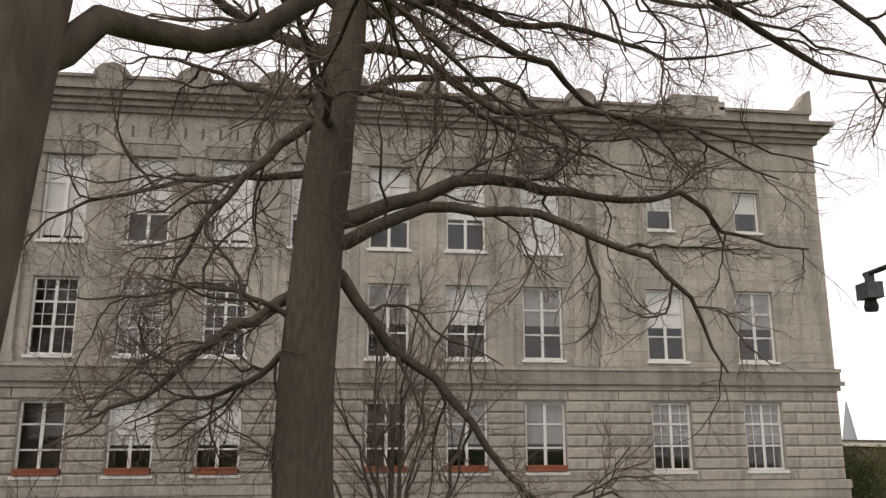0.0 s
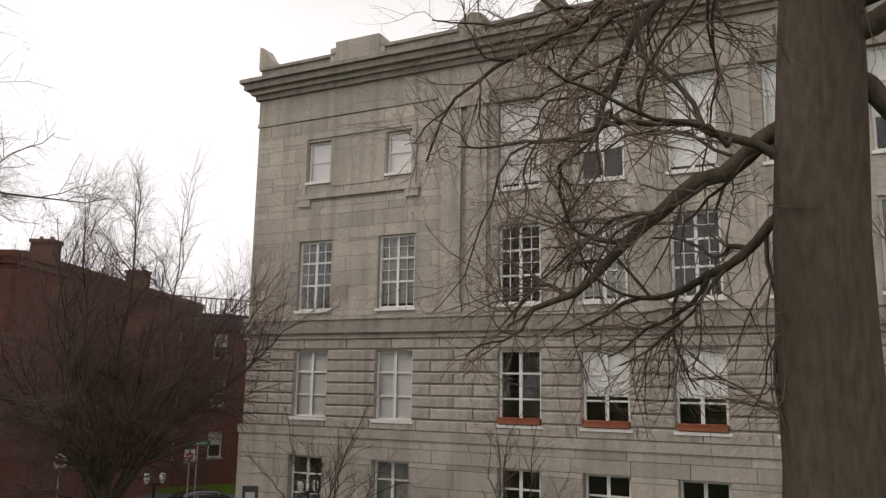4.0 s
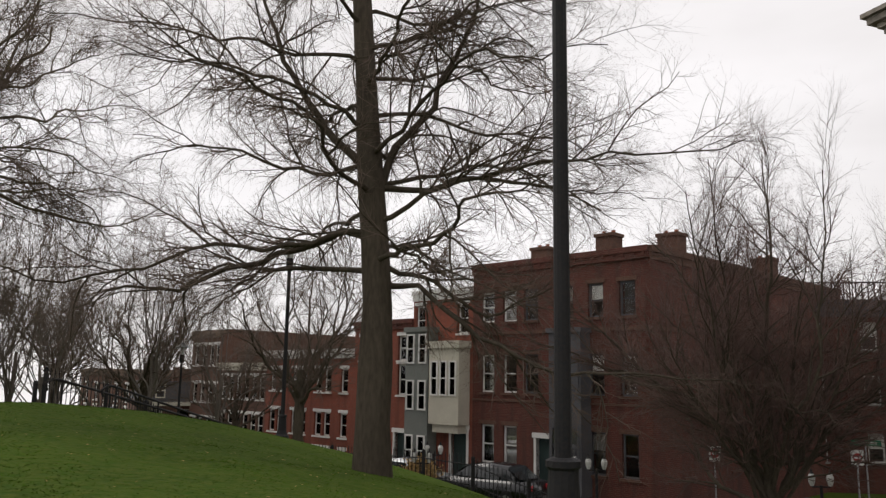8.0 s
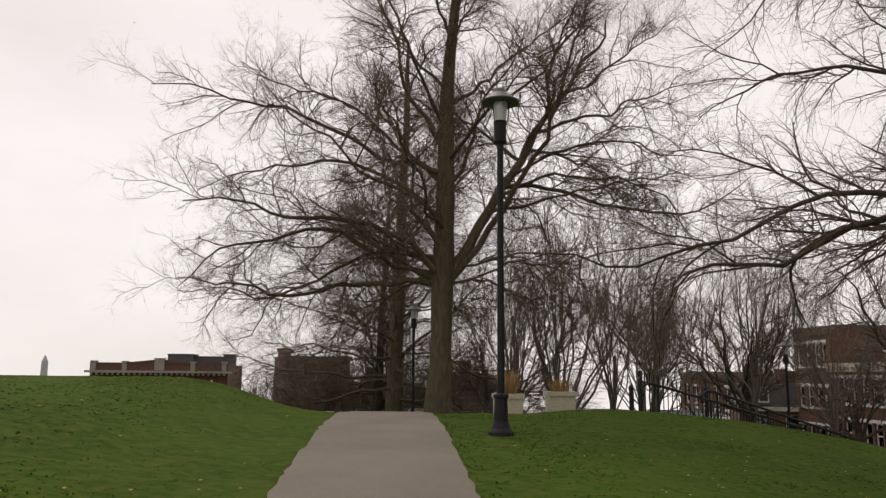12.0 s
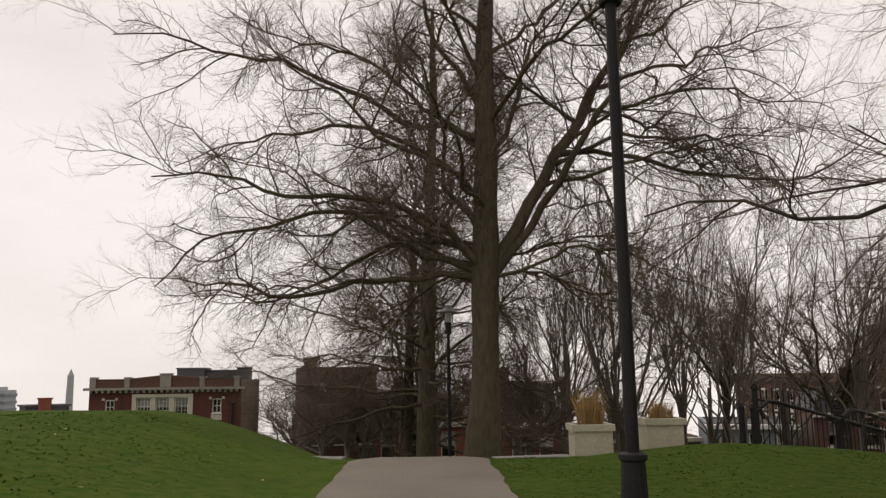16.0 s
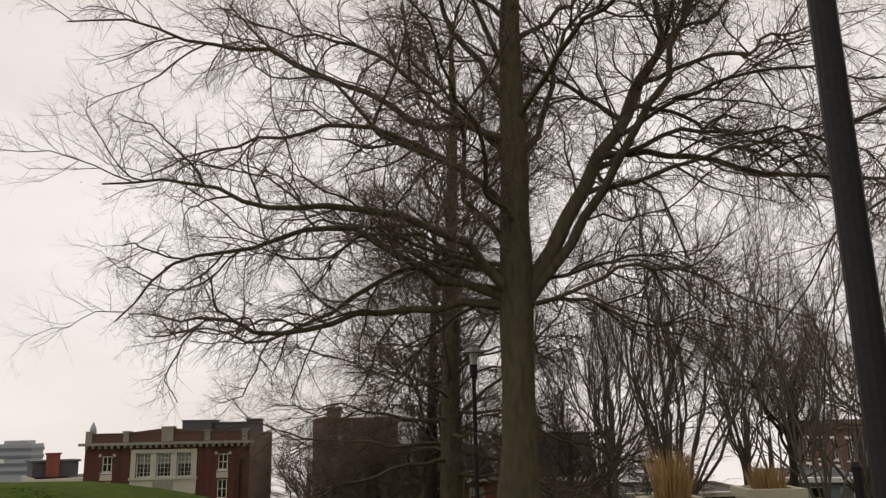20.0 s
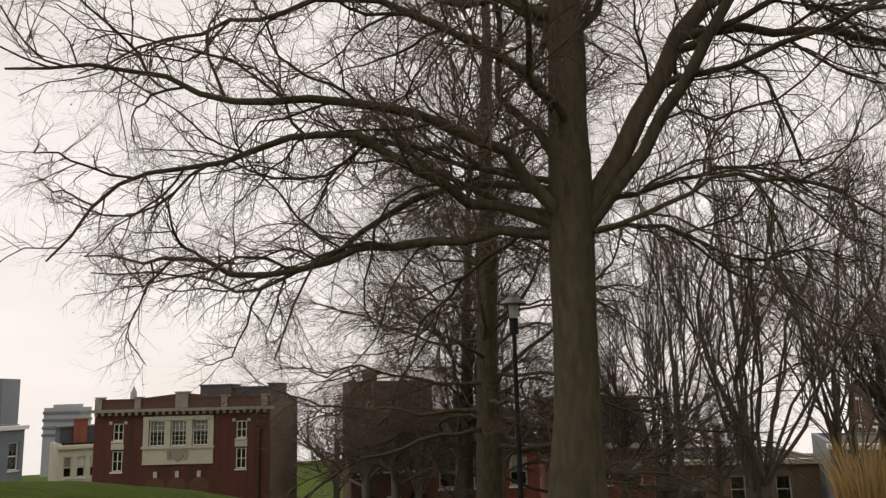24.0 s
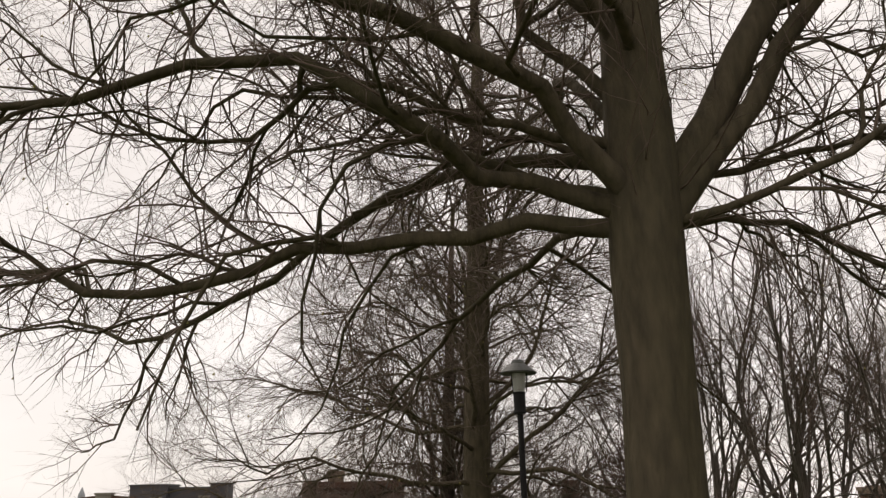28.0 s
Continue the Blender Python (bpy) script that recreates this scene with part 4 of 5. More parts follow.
# brick block across the side street, with a roof deck
deckh = thing("brick_house", "dark red brick house with a railed wooden roof deck", "house", front(30.8, 34.41, 0.86, -0.5))
hs = [(x - 0.45, x + 0.45, z, z + 1.6) for x in (2.0, 5.0, 8.0, 11.0) for z in (-2.8, 0.4, 3.4)]
walls(deckh, "wall", 0, 14, B - 0.5, 6.0, hs, "brick")
shell(deckh, 0, 14, 10, B - 0.5, 6.1, "brick")
for a, b2, z, z2 in hs:
    window(deckh, (a + b2) / 2, z, 0.9, 1.6, "sash", "white", inset=0.12, sill=0.06, sill_mat="concrete", blind=rs.choice(("blind", "")), drop=0.5)
solid("cornice", Geo().box(-0.05, 14.05, -0.3, 0.5, 5.6, 6.02).box(0, 14, -0.15, 0, 5.3, 5.6), M["slate"], deckh)
deck = solid("roof_deck", Geo().box(1, 12, 0.6, 6, 6.2, 6.35), M["slate"], deckh)
solid("deck_rail", Geo().box(1, 12, 0.6, 0.68, 7.3, 7.38).box(1, 1.08, 0.68, 6, 7.3, 7.38).box(11.92, 12, 0.68, 6, 7.3, 7.38), M["slate"], deck)
for k in range(34):
    solid("baluster", shared(WIN, "baluster", lambda: Geo().box(-0.03, 0.03, -0.03, 0.03, 0, 0.96).mesh("baluster", M["slate"])), None, deck, m=pose(1.04 + k * 0.332, 0.64, 6.35))


# --- brick hall beyond the crest
hall = thing("brick_hall", "red brick hall with cream three-part window and stone-capped parapet", "building", front(-34.28, 35.12, 0.883, 0.469) @ Matrix.Translation((0, 0, 1.65)) @ Matrix.Scale(0.63, 4))
HL, HB, HT = 11.7, -10.0, 0.05
hs = [(x - 0.54, x + 0.54, -2.72, -1.0) for x in (4.2, 5.65, 7.1)] + [(x - 0.36, x + 0.36, z, z + h) for x in (1.6, 9.85) for z, h in ((-2.3, 1.15), (-4.3, 1.35))]
walls(hall, "wall", 0, HL, HB, HT, hs, "brick")
shell(hall, 0, HL, 11.5, HB, HT + 0.3, "brick_tan")
g = Geo().box(-0.35, HL + 0.35, -0.45, 0.1, -0.42, -0.22)
solid("cornice", g, M["cast_grey"], hall)
for k in range(26):
    solid("bracket", shared(WIN, "bracket", lambda: Geo().box(-0.1, 0.1, -0.36, 0, -0.2, 0).mesh("bracket", M["cast_grey"])), None, hall, m=pose(0.2 + k * 0.45, 0, -0.42))
solid("parapet", Geo().box(0, HL, -0.1, 0.3, -0.22, 0.4).prism([(2.2, 0.4), (9.4, 0.4), (6.4, 0.72), (5.3, 0.72)], -0.1, 0.3).box(-0.03, HL + 0.03, -0.15, 0.35, 0.4, 0.46), M["brick_brown"], hall)
for x, w, z in ((0.3, 0.2, 0.52), (2.9, 0.2, 0.5), (5.85, 0.42, 0.78), (8.7, 0.2, 0.5), (11.4, 0.2, 0.52)):
    solid("parapet_cap", Geo().box(x - w, x + w, -0.22, 0.4, -0.2, z).box(x - w - 0.06, x + w + 0.06, -0.28, 0.46, z, z + 0.1), M["cast_grey"], hall)
solid("window_surround", Geo().box(3.3, 3.66, -0.1, 0.05, -2.72, -0.98).box(7.64, 8.0, -0.1, 0.05, -2.72, -0.98).box(3.3, 8.0, -0.14, 0.05, -1.0, -0.74).box(3.22, 8.08, -0.18, 0.05, -2.88, -2.72), M["cream"], hall, "cream stone surround")
solid("apron_panel", Geo().box(3.3, 8.0, -0.07, 0.02, -3.8, -2.88).box(3.3, 8.0, -0.12, 0.02, -3.9, -3.8), M["cream"], hall, "cream stone panel under the windows")
# worn carved shield on the apron
solid("carved_shield", Geo().prism([(5.3, -3.0), (6.0, -3.0), (6.08, -3.4), (5.65, -3.75), (5.22, -3.4)], -0.15, -0.06).box(4.95, 5.18, -0.12, -0.06, -3.6, -3.0).box(6.12, 6.35, -0.12, -0.06, -3.6, -3.0), M["cast_grey"], hall, "weathered carved stone shield")
for x in (4.2, 5.65, 7.1):
    window(hall, x, -2.72, 1.08, 1.72, "grid", "white", inset=0.1, blind="curtain", drop=0.5)
for x in (4.925, 6.375):
    solid("mullion", Geo().box(x - 0.19, x + 0.19, -0.08, 0.05, -2.72, -1.0), M["cream"], hall)
for x in (1.6, 9.85):
    window(hall, x, -2.3, 0.72, 1.15, "cross", "white", inset=0.1, sill=0.05)
    window(hall, x, -4.3, 0.72, 1.35, "cross", "white", inset=0.1, sill=0.05)
    solid("panel", Geo().box(x - 0.42, x + 0.42, -0.05, 0.02, -2.85, -2.45), M["cream"], hall)
    for k in (-0.5, 0.5):
        solid("keystone", Geo().box(x + k - 0.1, x + k + 0.1, -0.05, 0.02, -1.2, -1.0), M["cream"], hall)
for x in (4.2, 5.65, 7.1):
    arch = [(x - 0.65, -6.4)] + [(x - 0.65 * math.cos(a * 0.314), -5.3 + 0.55 * math.sin(a * 0.314)) for a in range(11)] + [(x + 0.65, -6.4)]
    solid("arch_panel", Geo().prism(arch, -0.04, 0.02), M["brick_brown"], hall)
    solid("keystone", Geo().box(x - 0.12, x + 0.12, -0.1, 0.02, -4.75, -4.35), M["cream"], hall)
for k, (x0, x1, y0, y1, z) in enumerate(((5.3, 7.6, 6, 9, 1.3), (7.6, 11.0, 6.5, 10, 1.1), (10.6, 11.6, 5, 7, 1.3))):
    solid("roof_house", Geo().box(x0, x1, y0, y1, -0.1, z).box(x0 - 0.08, x1 + 0.08, y0 - 0.08, y1 + 0.08, z, z + 0.1), M["slate"], hall, "dark metal roof housing")
solid("drainpipe", Geo().rod((11.1, -0.1, -6.5), (11.1, -0.1, -1.6), 0.06).box(10.8, 11.4, -0.16, -0.04, -1.62, -1.52), M["iron"], hall)

# --- houses beyond the elm
def far_house(name, label, ox, oy, dx, dy, L, base, top, rows, cols, mat, frame="white", depth=9, roof="roof", door=None, mansard=0.0):
    h = thing(name, label, "house", front(ox, oy, dx, dy))
    hs = [(x - w / 2, x + w / 2, z, z + hh) for z, hh in rows for x, w in cols]
    walls(h, "wall", 0, L, base, top, hs, mat)
    shell(h, 0, L, depth, base, top + 0.1, mat, roof)
    for z, hh in rows:
        for x, w in cols:
            window(h, x, z, w, hh, "sash", frame, inset=0.12, sill=0.07, blind=rs.choice(("blind", "", "curtain")), drop=0.6)
    solid("cornice", Geo().box(-0.1, L + 0.1, -0.28, 0.4, top - 0.25, top + 0.02), M[frame], h)
    if mansard:
        solid("mansard_roof", Geo().prism([(0.0, 0), (L, 0), (L - 0.5, mansard), (0.5, mansard)], 0.15, depth - 0.1).box(0.4, L - 0.4, 0.2, depth - 0.2, mansard, mansard + 0.12), M["slate"], h, "grey slate mansard roof", pose(0, 0, top))
        for k in range(max(1, int(L / 2.6))):
            x = L * (k + 0.5) / max(1, int(L / 2.6))
            d = solid("dormer", Geo().box(x - 0.5, x + 0.5, -0.02, 0.9, top + 0.15, top + 1.55).box(x - 0.6, x + 0.6, -0.1, 1.0, top + 1.55, top + 1.68), M["slate"], h)
            window(d, x, top + 0.3, 0.7, 1.1, "sash", frame, inset=-0.07)
        solid("chimney", Geo().box(L * 0.3, L * 0.3 + 0.8, 2, 2.6, top, top + mansard + 1.2), M["brick_brown"], h)
    return h


yawd = (0.857, 0.515)
far_house("brick_house", "brown brick house half hidden behind bare elm boughs", -27.86, 44.96, 0.8, 0.6, 4.1, -8, 2.5, [(-4.6, 1.6), (-1.9, 1.6), (0.4, 1.3)], [(0.8, 0.9), (2.1, 0.9), (3.3, 0.9)], "brick_brown", "brick_brown", roof="roof")
far_house("brick_house", "bright red brick house with white trim beyond the crest", -25.65, 48.47, 0.85, 0.53, 6.0, -8, -0.9, [(-5.6, 2.0), (-3.0, 1.6)], [(1.2, 0.95), (3.0, 0.95), (4.9, 0.95)], "brick_warm", "cream", mansard=1.6)
far_house("brick_house", "red brick house with grey mansard roof and dormer", -21.0, 54.73, 0.9, 0.42, 5.6, -8, -1.2, [(-6.0, 1.8), (-3.4, 1.5)], [(0.9, 0.95), (2.8, 0.95), (4.6, 0.95)], "brick_warm", "white", mansard=2.5)
far_house("row_house", "low tan brick row house beyond the planters", -19.42, 59.45, 0.93, 0.36, 12.5, -8, -2.5, [(-5.0, 1.6)], [(1.2, 0.9), (3.4, 0.9), (5.6, 0.9), (7.8, 0.9), (10.4, 0.9)], "brick_tan", "cream")
far_house("row_house", "grey painted row house seen through branches", -6.99, 59.79, 0.99, 0.14, 5.5, -8, -1.4, [(-5.2, 1.6), (-3.2, 1.3)], [(1.2, 0.9), (3.0, 0.9), (4.6, 0.8)], "blue_paint", "white", mansard=0)
far_house("row_house", "brown brick row house behind the crooked trees", -0.65, 59.66, 0.99, 0.1, 8.5, -8, -0.6, [(-5.0, 1.6), (-2.6, 1.5)], [(1.2, 0.9), (3.2, 0.9), (5.2, 0.9), (7.2, 0.9)], "brick_brown", "cream", mansard=1.4)
far_house("row_house", "blue-grey painted row house with white trim on the hill street", -55.74, 39.94, -0.25, 0.97, 9.2, -9, 0.3, [(-2.7, 1.9), (-6.2, 1.9)], [(9.2 * (k + 0.5) / 5, 1.0) for k in range(5)], "blue_paint", "white")
cream_house = far_house("row_house", "low cream row house with brick chimney", -57.7, 51.35, 0.51, 0.86, 5.4, -9, -1.3, [(-3.6, 1.5)], [(0.7, 0.6), (1.6, 0.6), (2.5, 0.6), (3.6, 0.6)], "cream", "cream", depth=5)
solid("chimney", Geo().box(1.2, 2.1, 1.2, 1.9, -1.2, 0.5).box(1.12, 2.18, 1.12, 1.98, 0.5, 0.62), M["brick_warm"], cream_house, "red brick chimney")
solid("roof_storey", Geo().box(0.3, 3.6, 1.9, 4.6, -1.2, -0.1).box(0.15, 3.75, 1.75, 4.75, -0.1, 0.05), M["slate"], cream_house, "dark slate roof storey")


# --- far skyline
def tower(ox, oy, w, d, base, top, mat, floors, label, setback=0.0):
    t = thing("tower_block", label, "tower", pose(ox, oy, 0, 0, 0, 33))
    solid("core", Geo().box(-w / 2, w / 2, -d / 2, d / 2, base, top), M[mat], t)
    for k in range(floors):
        solid("window_band", shared(WIN, (w, d, mat, "band"), lambda: Geo().box(-w / 2 - 0.4, w / 2 + 0.4, -d / 2 - 0.4, d / 2 + 0.4, 0, 1.3).mesh("window_band", M["far_dark"])), None, t, m=pose(0, 0, top - 3.0 - k * 3.4))
    if setback:
        solid("plant_floor", Geo().box(-w / 2 + 3, w / 2 - 3, -d / 2 + 3, d / 2 - 3, top, top + setback), M[mat], t)
    return t


tower(-342.86, 273.98, 16, 17, -80, -1.0, "far_haze", 4, "pale grey office block far off on the skyline", 1.5)
tower(-385.2, 261.9, 20, 20, -60, 13.5, "far_dark", 0, "dark glass tower far off on the skyline")
tower(-253.55, 174.99, 12, 12, -60, -9, "far_haze", 0, "pale stepped block far off", 2.0)
ob = thing("obelisk", "tall pale granite obelisk far off on the skyline", "monument", pose(-138.5, 130.25, 4.6, 0, 0, 20))
solid("shaft", Geo().lathe([(1.7, -60), (0.72, -1.3), (0.06, 0.1)], 4), M["far_haze"], ob)
sp = thing("church_spire", "slim grey church spire far behind the stone building", "spire", pose(159.78, -117.83, 0))
solid("spire_cone", Geo().lathe([(2.2, -8), (1.6, -2), (0.1, 6.8)], 8), M["far_haze"], sp)
solid("steeple_tower", Geo().box(-2.2, 2.2, -2.2, 2.2, -20, -8), M["brick_brown"], sp)
far_house("row_house", "low brown house with flat roof behind an olive shrub", 63.39, -45.55, -0.75, -0.66, 18, -6, 0.6, [(-2.4, 1.5)], [(2 + 3 * k, 1.0) for k in range(5)], "brick_brown", "cream")
st = thing("chimney_stack", "tall pale brick chimney stack beyond the brown house", "chimney", pose(-61.84, 100.35, 1.2, 0, 0, 30))
solid("shaft", Geo().lathe([(1.5, -25), (0.95, 3.2)], 4), M["brick_tan"], st)
solid("cap", Geo().lathe([(1.1, 3.2), (1.12, 3.6), (0.9, 3.75)], 4), M["brick_tan"], st)

# ------------------------------------------------------------------ trees
def at_ground(x, y, dz=0.0):
    return (x, y, ground(x, y) + dz)


FINE = [lv(8, (0.12, 0.98), (30, 65), 1.7, 0.03, 7, 0.16, 0.03), lv(7, (0.1, 0.98), (25, 60), 0.75, 0.011, 5, 0.2, 0.02), lv(5, (0.1, 1.0), (25, 65), 0.36, 0.0055, 4, 0.22, 0.02), lv(2, (0.2, 1.0), (25, 60), 0.18, 0.004, 3, 0.2, 0.02)]

# the great elm by the path: right of the walk is azimuth 31, left 211, ahead 121
elm_limbs = [
    (3.5, 46, 60, 10.3, 0.185, -6, 0), (6.4, 216, 17, 7.8, 0.085, 2, 0), (4.1, 183, 18, 9.1, 0.078, -10, 0), (3.7, 211, 19, 7.3, 0.092, -46, 0),
    (3.6, 198, 8, 7.5, 0.085, -26, 0), (5.1, 226, 43, 6.9, 0.074, -86, 0), (3.75, 245, 36, 6.8, 0.10, -50, 0), (6.9, 206, 63, 6.3, 0.074, 4, 0),
    (6.1, 46, 44, 5.9, 0.074, 22, 0), (-0.30, 26, 2, 6.7, 0.074, 34, 0), (-0.27, 11, 15, 5.4, 0.059, -75, 0), (3.7, 46, -13, 4.5, 0.044, -6, 0),
    (-0.52, 41, 15, 6.3, 0.059, 0, 0), (3.3, 22, 61, 9.0, 0.12, 12, 0),
]
elm_upper = [(4.4, 192, 60, 6.0, 0.07, 0, 0), (4.9, 240, 55, 6.0, 0.07, -10, 0), (-0.40, 24, 74, 5.9, 0.089, 2, 0), (-0.68, 60, 40, 4.6, 0.052, 10, 0), (4.5, 150, 28, 6.7, 0.067, -25, 0), (4.9, 285, 25, 5.4, 0.059, -25, 0), (5.7, 110, 35, 6.3, 0.067, -15, 0), (-0.35, 350, 10, 5.4, 0.052, -25, 0), (-0.45, 60, 5, 5.4, 0.052, -20, 0)]
elm_upper += [(-0.22 - 0.09 * k, (20 + k * 97) % 360, 18 + 5 * k, 5.2 - 0.3 * k, 0.055, -35 + 6 * k, 0) for k in range(4)]
elm_upper += [(3.6 + 0.2 * k, 150 + (k * 53) % 95, 14 + (k * 7) % 16, 6.3 - 0.2 * k, 0.05, -48 + 3 * k, 0) for k in range(4)]
elm_upper += [(3.6 + 0.4 * k, (15 + k * 37) % 80, 8 + (k * 7) % 16, 5.0, 0.045, -38, 0) for k in range(2)]
elm_upper += [(6.2 + 0.48 * k, (200 + k * 137.5) % 360, 30 + 4.0 * k, 6.6 - 0.25 * k, 0.065 - 0.002 * k, 0, 0) for k in range(14)]
bare_tree(at_ground(-8.95, 21.9, 0.05), "great bare elm with forked mossy trunk beside the path", 21, (13.0, 0.305, 0.07, 31, 3.0), elm_limbs + elm_upper,
          [lv(11, (0.18, 0.99), (28, 65), 2.4, 0.022, 8, 0.27, 0.006, taper=0.38), lv(9, (0.08, 0.99), (25, 60), 1.1, 0.014, 5, 0.28, 0.008), lv(7, (0.08, 1.0), (25, 62), 0.55, 0.010, 2, 0.3, 0.01), lv(2, (0.15, 1.0), (25, 60), 0.3, 0.0085, 2, 0.2, 0.02)], bark="bark_moss", buds=0.02, fuzz=[lv(26, (0.06, 0.9), (35, 85), 1.1, 0.011, 5, 0.26, 0.0, taper=0.2)], size=1.17, turn=-8)

# tree between the walk and the stone building: right is azimuth 270, left 90
tA = [
    (5.4, 270, 14, 8.7, 0.14, -23, 0), (5.1, 260, 8, 6.9, 0.125, -55, 0), (4.9, 285, -30, 7.0, 0.11, 5, 0), (4.7, 90, -38, 3.6, 0.12, 5, 0),
    (7.0, 100, -22, 3.8, 0.10, -66, 0), (7.8, 90, 30, 4.5, 0.14, 19, 0), (9.1, 280, 3, 8.6, 0.11, -14, 0), (8.0, 260, 13, 7.2, 0.10, -46, 0),
    (9.4, 270, 22, 11.5, 0.13, -62, 0), (7.4, 290, 11, 8.0, 0.08, -32, 0), (7.3, 75, 6, 4.4, 0.07, 10, 0), (4.0, 112, 10, 3.2, 0.06, -20, 0), (3.9, 84, -34, 3.0, 0.07, 10, 0),
]
tA += [(8.6, 274, 12, 12.5, 0.09, -30, 0), (9.6, 280, 20, 13.0, 0.10, -48, 0), (8.9, 284, 16, 10.5, 0.10, -50, 0), (9.9, 262, 24, 11.0, 0.10, -70, 0)]
tA += [(6.1 + 0.62 * k, (70 + k * 101) % 360, 10 + 4.5 * k, 5.4, 0.075, -50 + 4 * k, 0) for k in range(10)]
bare_tree(at_ground(4.86, -5.26), "thick dark trunk of a bare tree before the stone building", 5, (13.5, 0.42, 0.12, 275, 3.5), tA,
          [lv(9, (0.1, 0.99), (30, 75), 2.1, 0.026, 9, 0.26, -0.055), lv(8, (0.08, 0.99), (28, 65), 1.2, 0.013, 6, 0.28, -0.03), lv(6, (0.08, 1.0), (25, 65), 0.6, 0.0085, 3, 0.32, -0.02), lv(3, (0.2, 1.0), (25, 60), 0.28, 0.0065, 2, 0.2, 0.0)])

# near tree that the walk starts beside, with a heavy overhead limb
tZ = [(3.45, 292, 33, 3.4, 0.07, 14, 0), (4.9, 262, 38, 5.0, 0.09, 0, 0), (5.2, 320, 45, 4.5, 0.08, 0, 0), (5.5, 60, 40, 5.0, 0.10, 0, 0), (5.8, 160, 40, 5.0, 0.10, 0, 0), (6.4, 230, 50, 5.0, 0.09, 0, 0)]
bare_tree(at_ground(-3.28, -4.22), "dark near tree trunk with a heavy overhead limb", 8, (9.0, 0.18, 0.11, 270, 5.0), tZ,
          [lv(10, (0.25, 0.98), (30, 65), 1.6, 0.022, 7, 0.18, -0.04), lv(8, (0.1, 0.98), (28, 60), 0.8, 0.009, 5, 0.22, -0.03), lv(5, (0.1, 1.0), (25, 60), 0.4, 0.005, 4, 0.2, 0.0)])

# pin oak on the slope: many level limbs on a straight stem
def oak_limbs(seed, h0, h1, n, long, thick, droop=-18, e0=2, e1=55):
    r = random.Random(seed)
    out = []
    for k in range(n):
        f = k / (n - 1)
        out.append((h0 + (h1 - h0) * f ** 1.05, (k * 137.5 + r.uniform(-20, 20)) % 360, e0 + (e1 - e0) * f ** 1.4 + r.uniform(-8, 8), long * (1 - 0.62 * f) * r.uniform(0.8, 1.15), thick * (1 - 0.6 * f), droop * (1 - 0.7 * f) + r.uniform(-8, 8), r.uniform(-15, 15)))
    return out


OAK = [lv(12, (0.1, 0.99), (26, 55), 2.1, 0.024, 7, 0.18, -0.014, flat=0.35), lv(9, (0.08, 0.99), (25, 55), 1.0, 0.013, 4, 0.22, -0.012), lv(7, (0.08, 1.0), (25, 60), 0.6, 0.011, 2, 0.25, 0.0)]
bare_tree(at_ground(3.4, 11.65), "bare pin oak with straight trunk and level limbs", 14, (15.5, 0.31, 0.035, 169, 1.5), [(4.9, 349, 56, 6.0, 0.10, 24, 0), (5.3, 169, 51, 5.5, 0.10, 25, 0), (4.1, 172, 20, 5.2, 0.09, -42, 0), (5.1, 349, -4, 4.6, 0.08, 14, 0), (3.7, 349, -22, 4.0, 0.06, 45, 0)] + oak_limbs(4, 3.3, 14.8, 46, 7.0, 0.062, -14), OAK + [lv(1, (0.3, 1.0), (25, 60), 0.3, 0.009, 2, 0.2, 0.02)], size=1.08, turn=-4)
# second oak behind the elm, and a third
def upswept(seed, h0, h1, n, long, thick):
    r = random.Random(seed)
    return [(h0 + (h1 - h0) * k / n, (k * 137.5 + r.uniform(-25, 25)) % 360, r.uniform(38, 62), long * r.uniform(0.7, 1.1) * (1 - 0.35 * k / n), thick * (1 - 0.4 * k / n), r.uniform(-5, 22), 0) for k in range(n)]


bare_tree(at_ground(-15.02, 32.71), "bare tree with drooping boughs behind the elm", 31, (16.5, 0.32, 0.06, 0, 0.5), oak_limbs(9, 2.4, 8.5, 28, 9.0, 0.07, -26, e1=25) + upswept(12, 3.6, 13.5, 18, 7.4, 0.075), [dict(OAK[0], span=(0.32, 0.99), taper=0.3, count=13)] + OAK[1:] + [lv(1, (0.3, 1.0), (25, 60), 0.4, 0.01, 2, 0.2, 0.02)], bark="bark_moss", buds=0.01, fuzz=[lv(6, (0.15, 1.0), (35, 80), 1.1, 0.01, 4, 0.22, 0.0, taper=0.2)], size=1.15, turn=-8)
bare_tree(at_ground(-17.89, 37.11), "bare park tree in the shade of its neighbours", 33, (14.0, 0.26, 0.05, 0, 0.5), oak_limbs(17, 2.2, 8.0, 16, 7.4, 0.08, -22, e1=25) + upswept(14, 3.5, 11, 14, 6.5, 0.075), [dict(OAK[0], span=(0.32, 0.99), taper=0.3, count=13)] + OAK[1:])


def vase(seed, h0, n, long, thick, e0=50, e1=80, bend=6):
    r = random.Random(seed)
    return [(h0 * r.uniform(0.75, 1.25), (k * 137.5 + r.uniform(-20, 20)) % 360, e0 + (e1 - e0) * r.random(), long * r.uniform(0.75, 1.1), thick * r.uniform(0.7, 1.1), bend + r.uniform(-10, 10), r.uniform(-15, 15)) for k in range(n)]


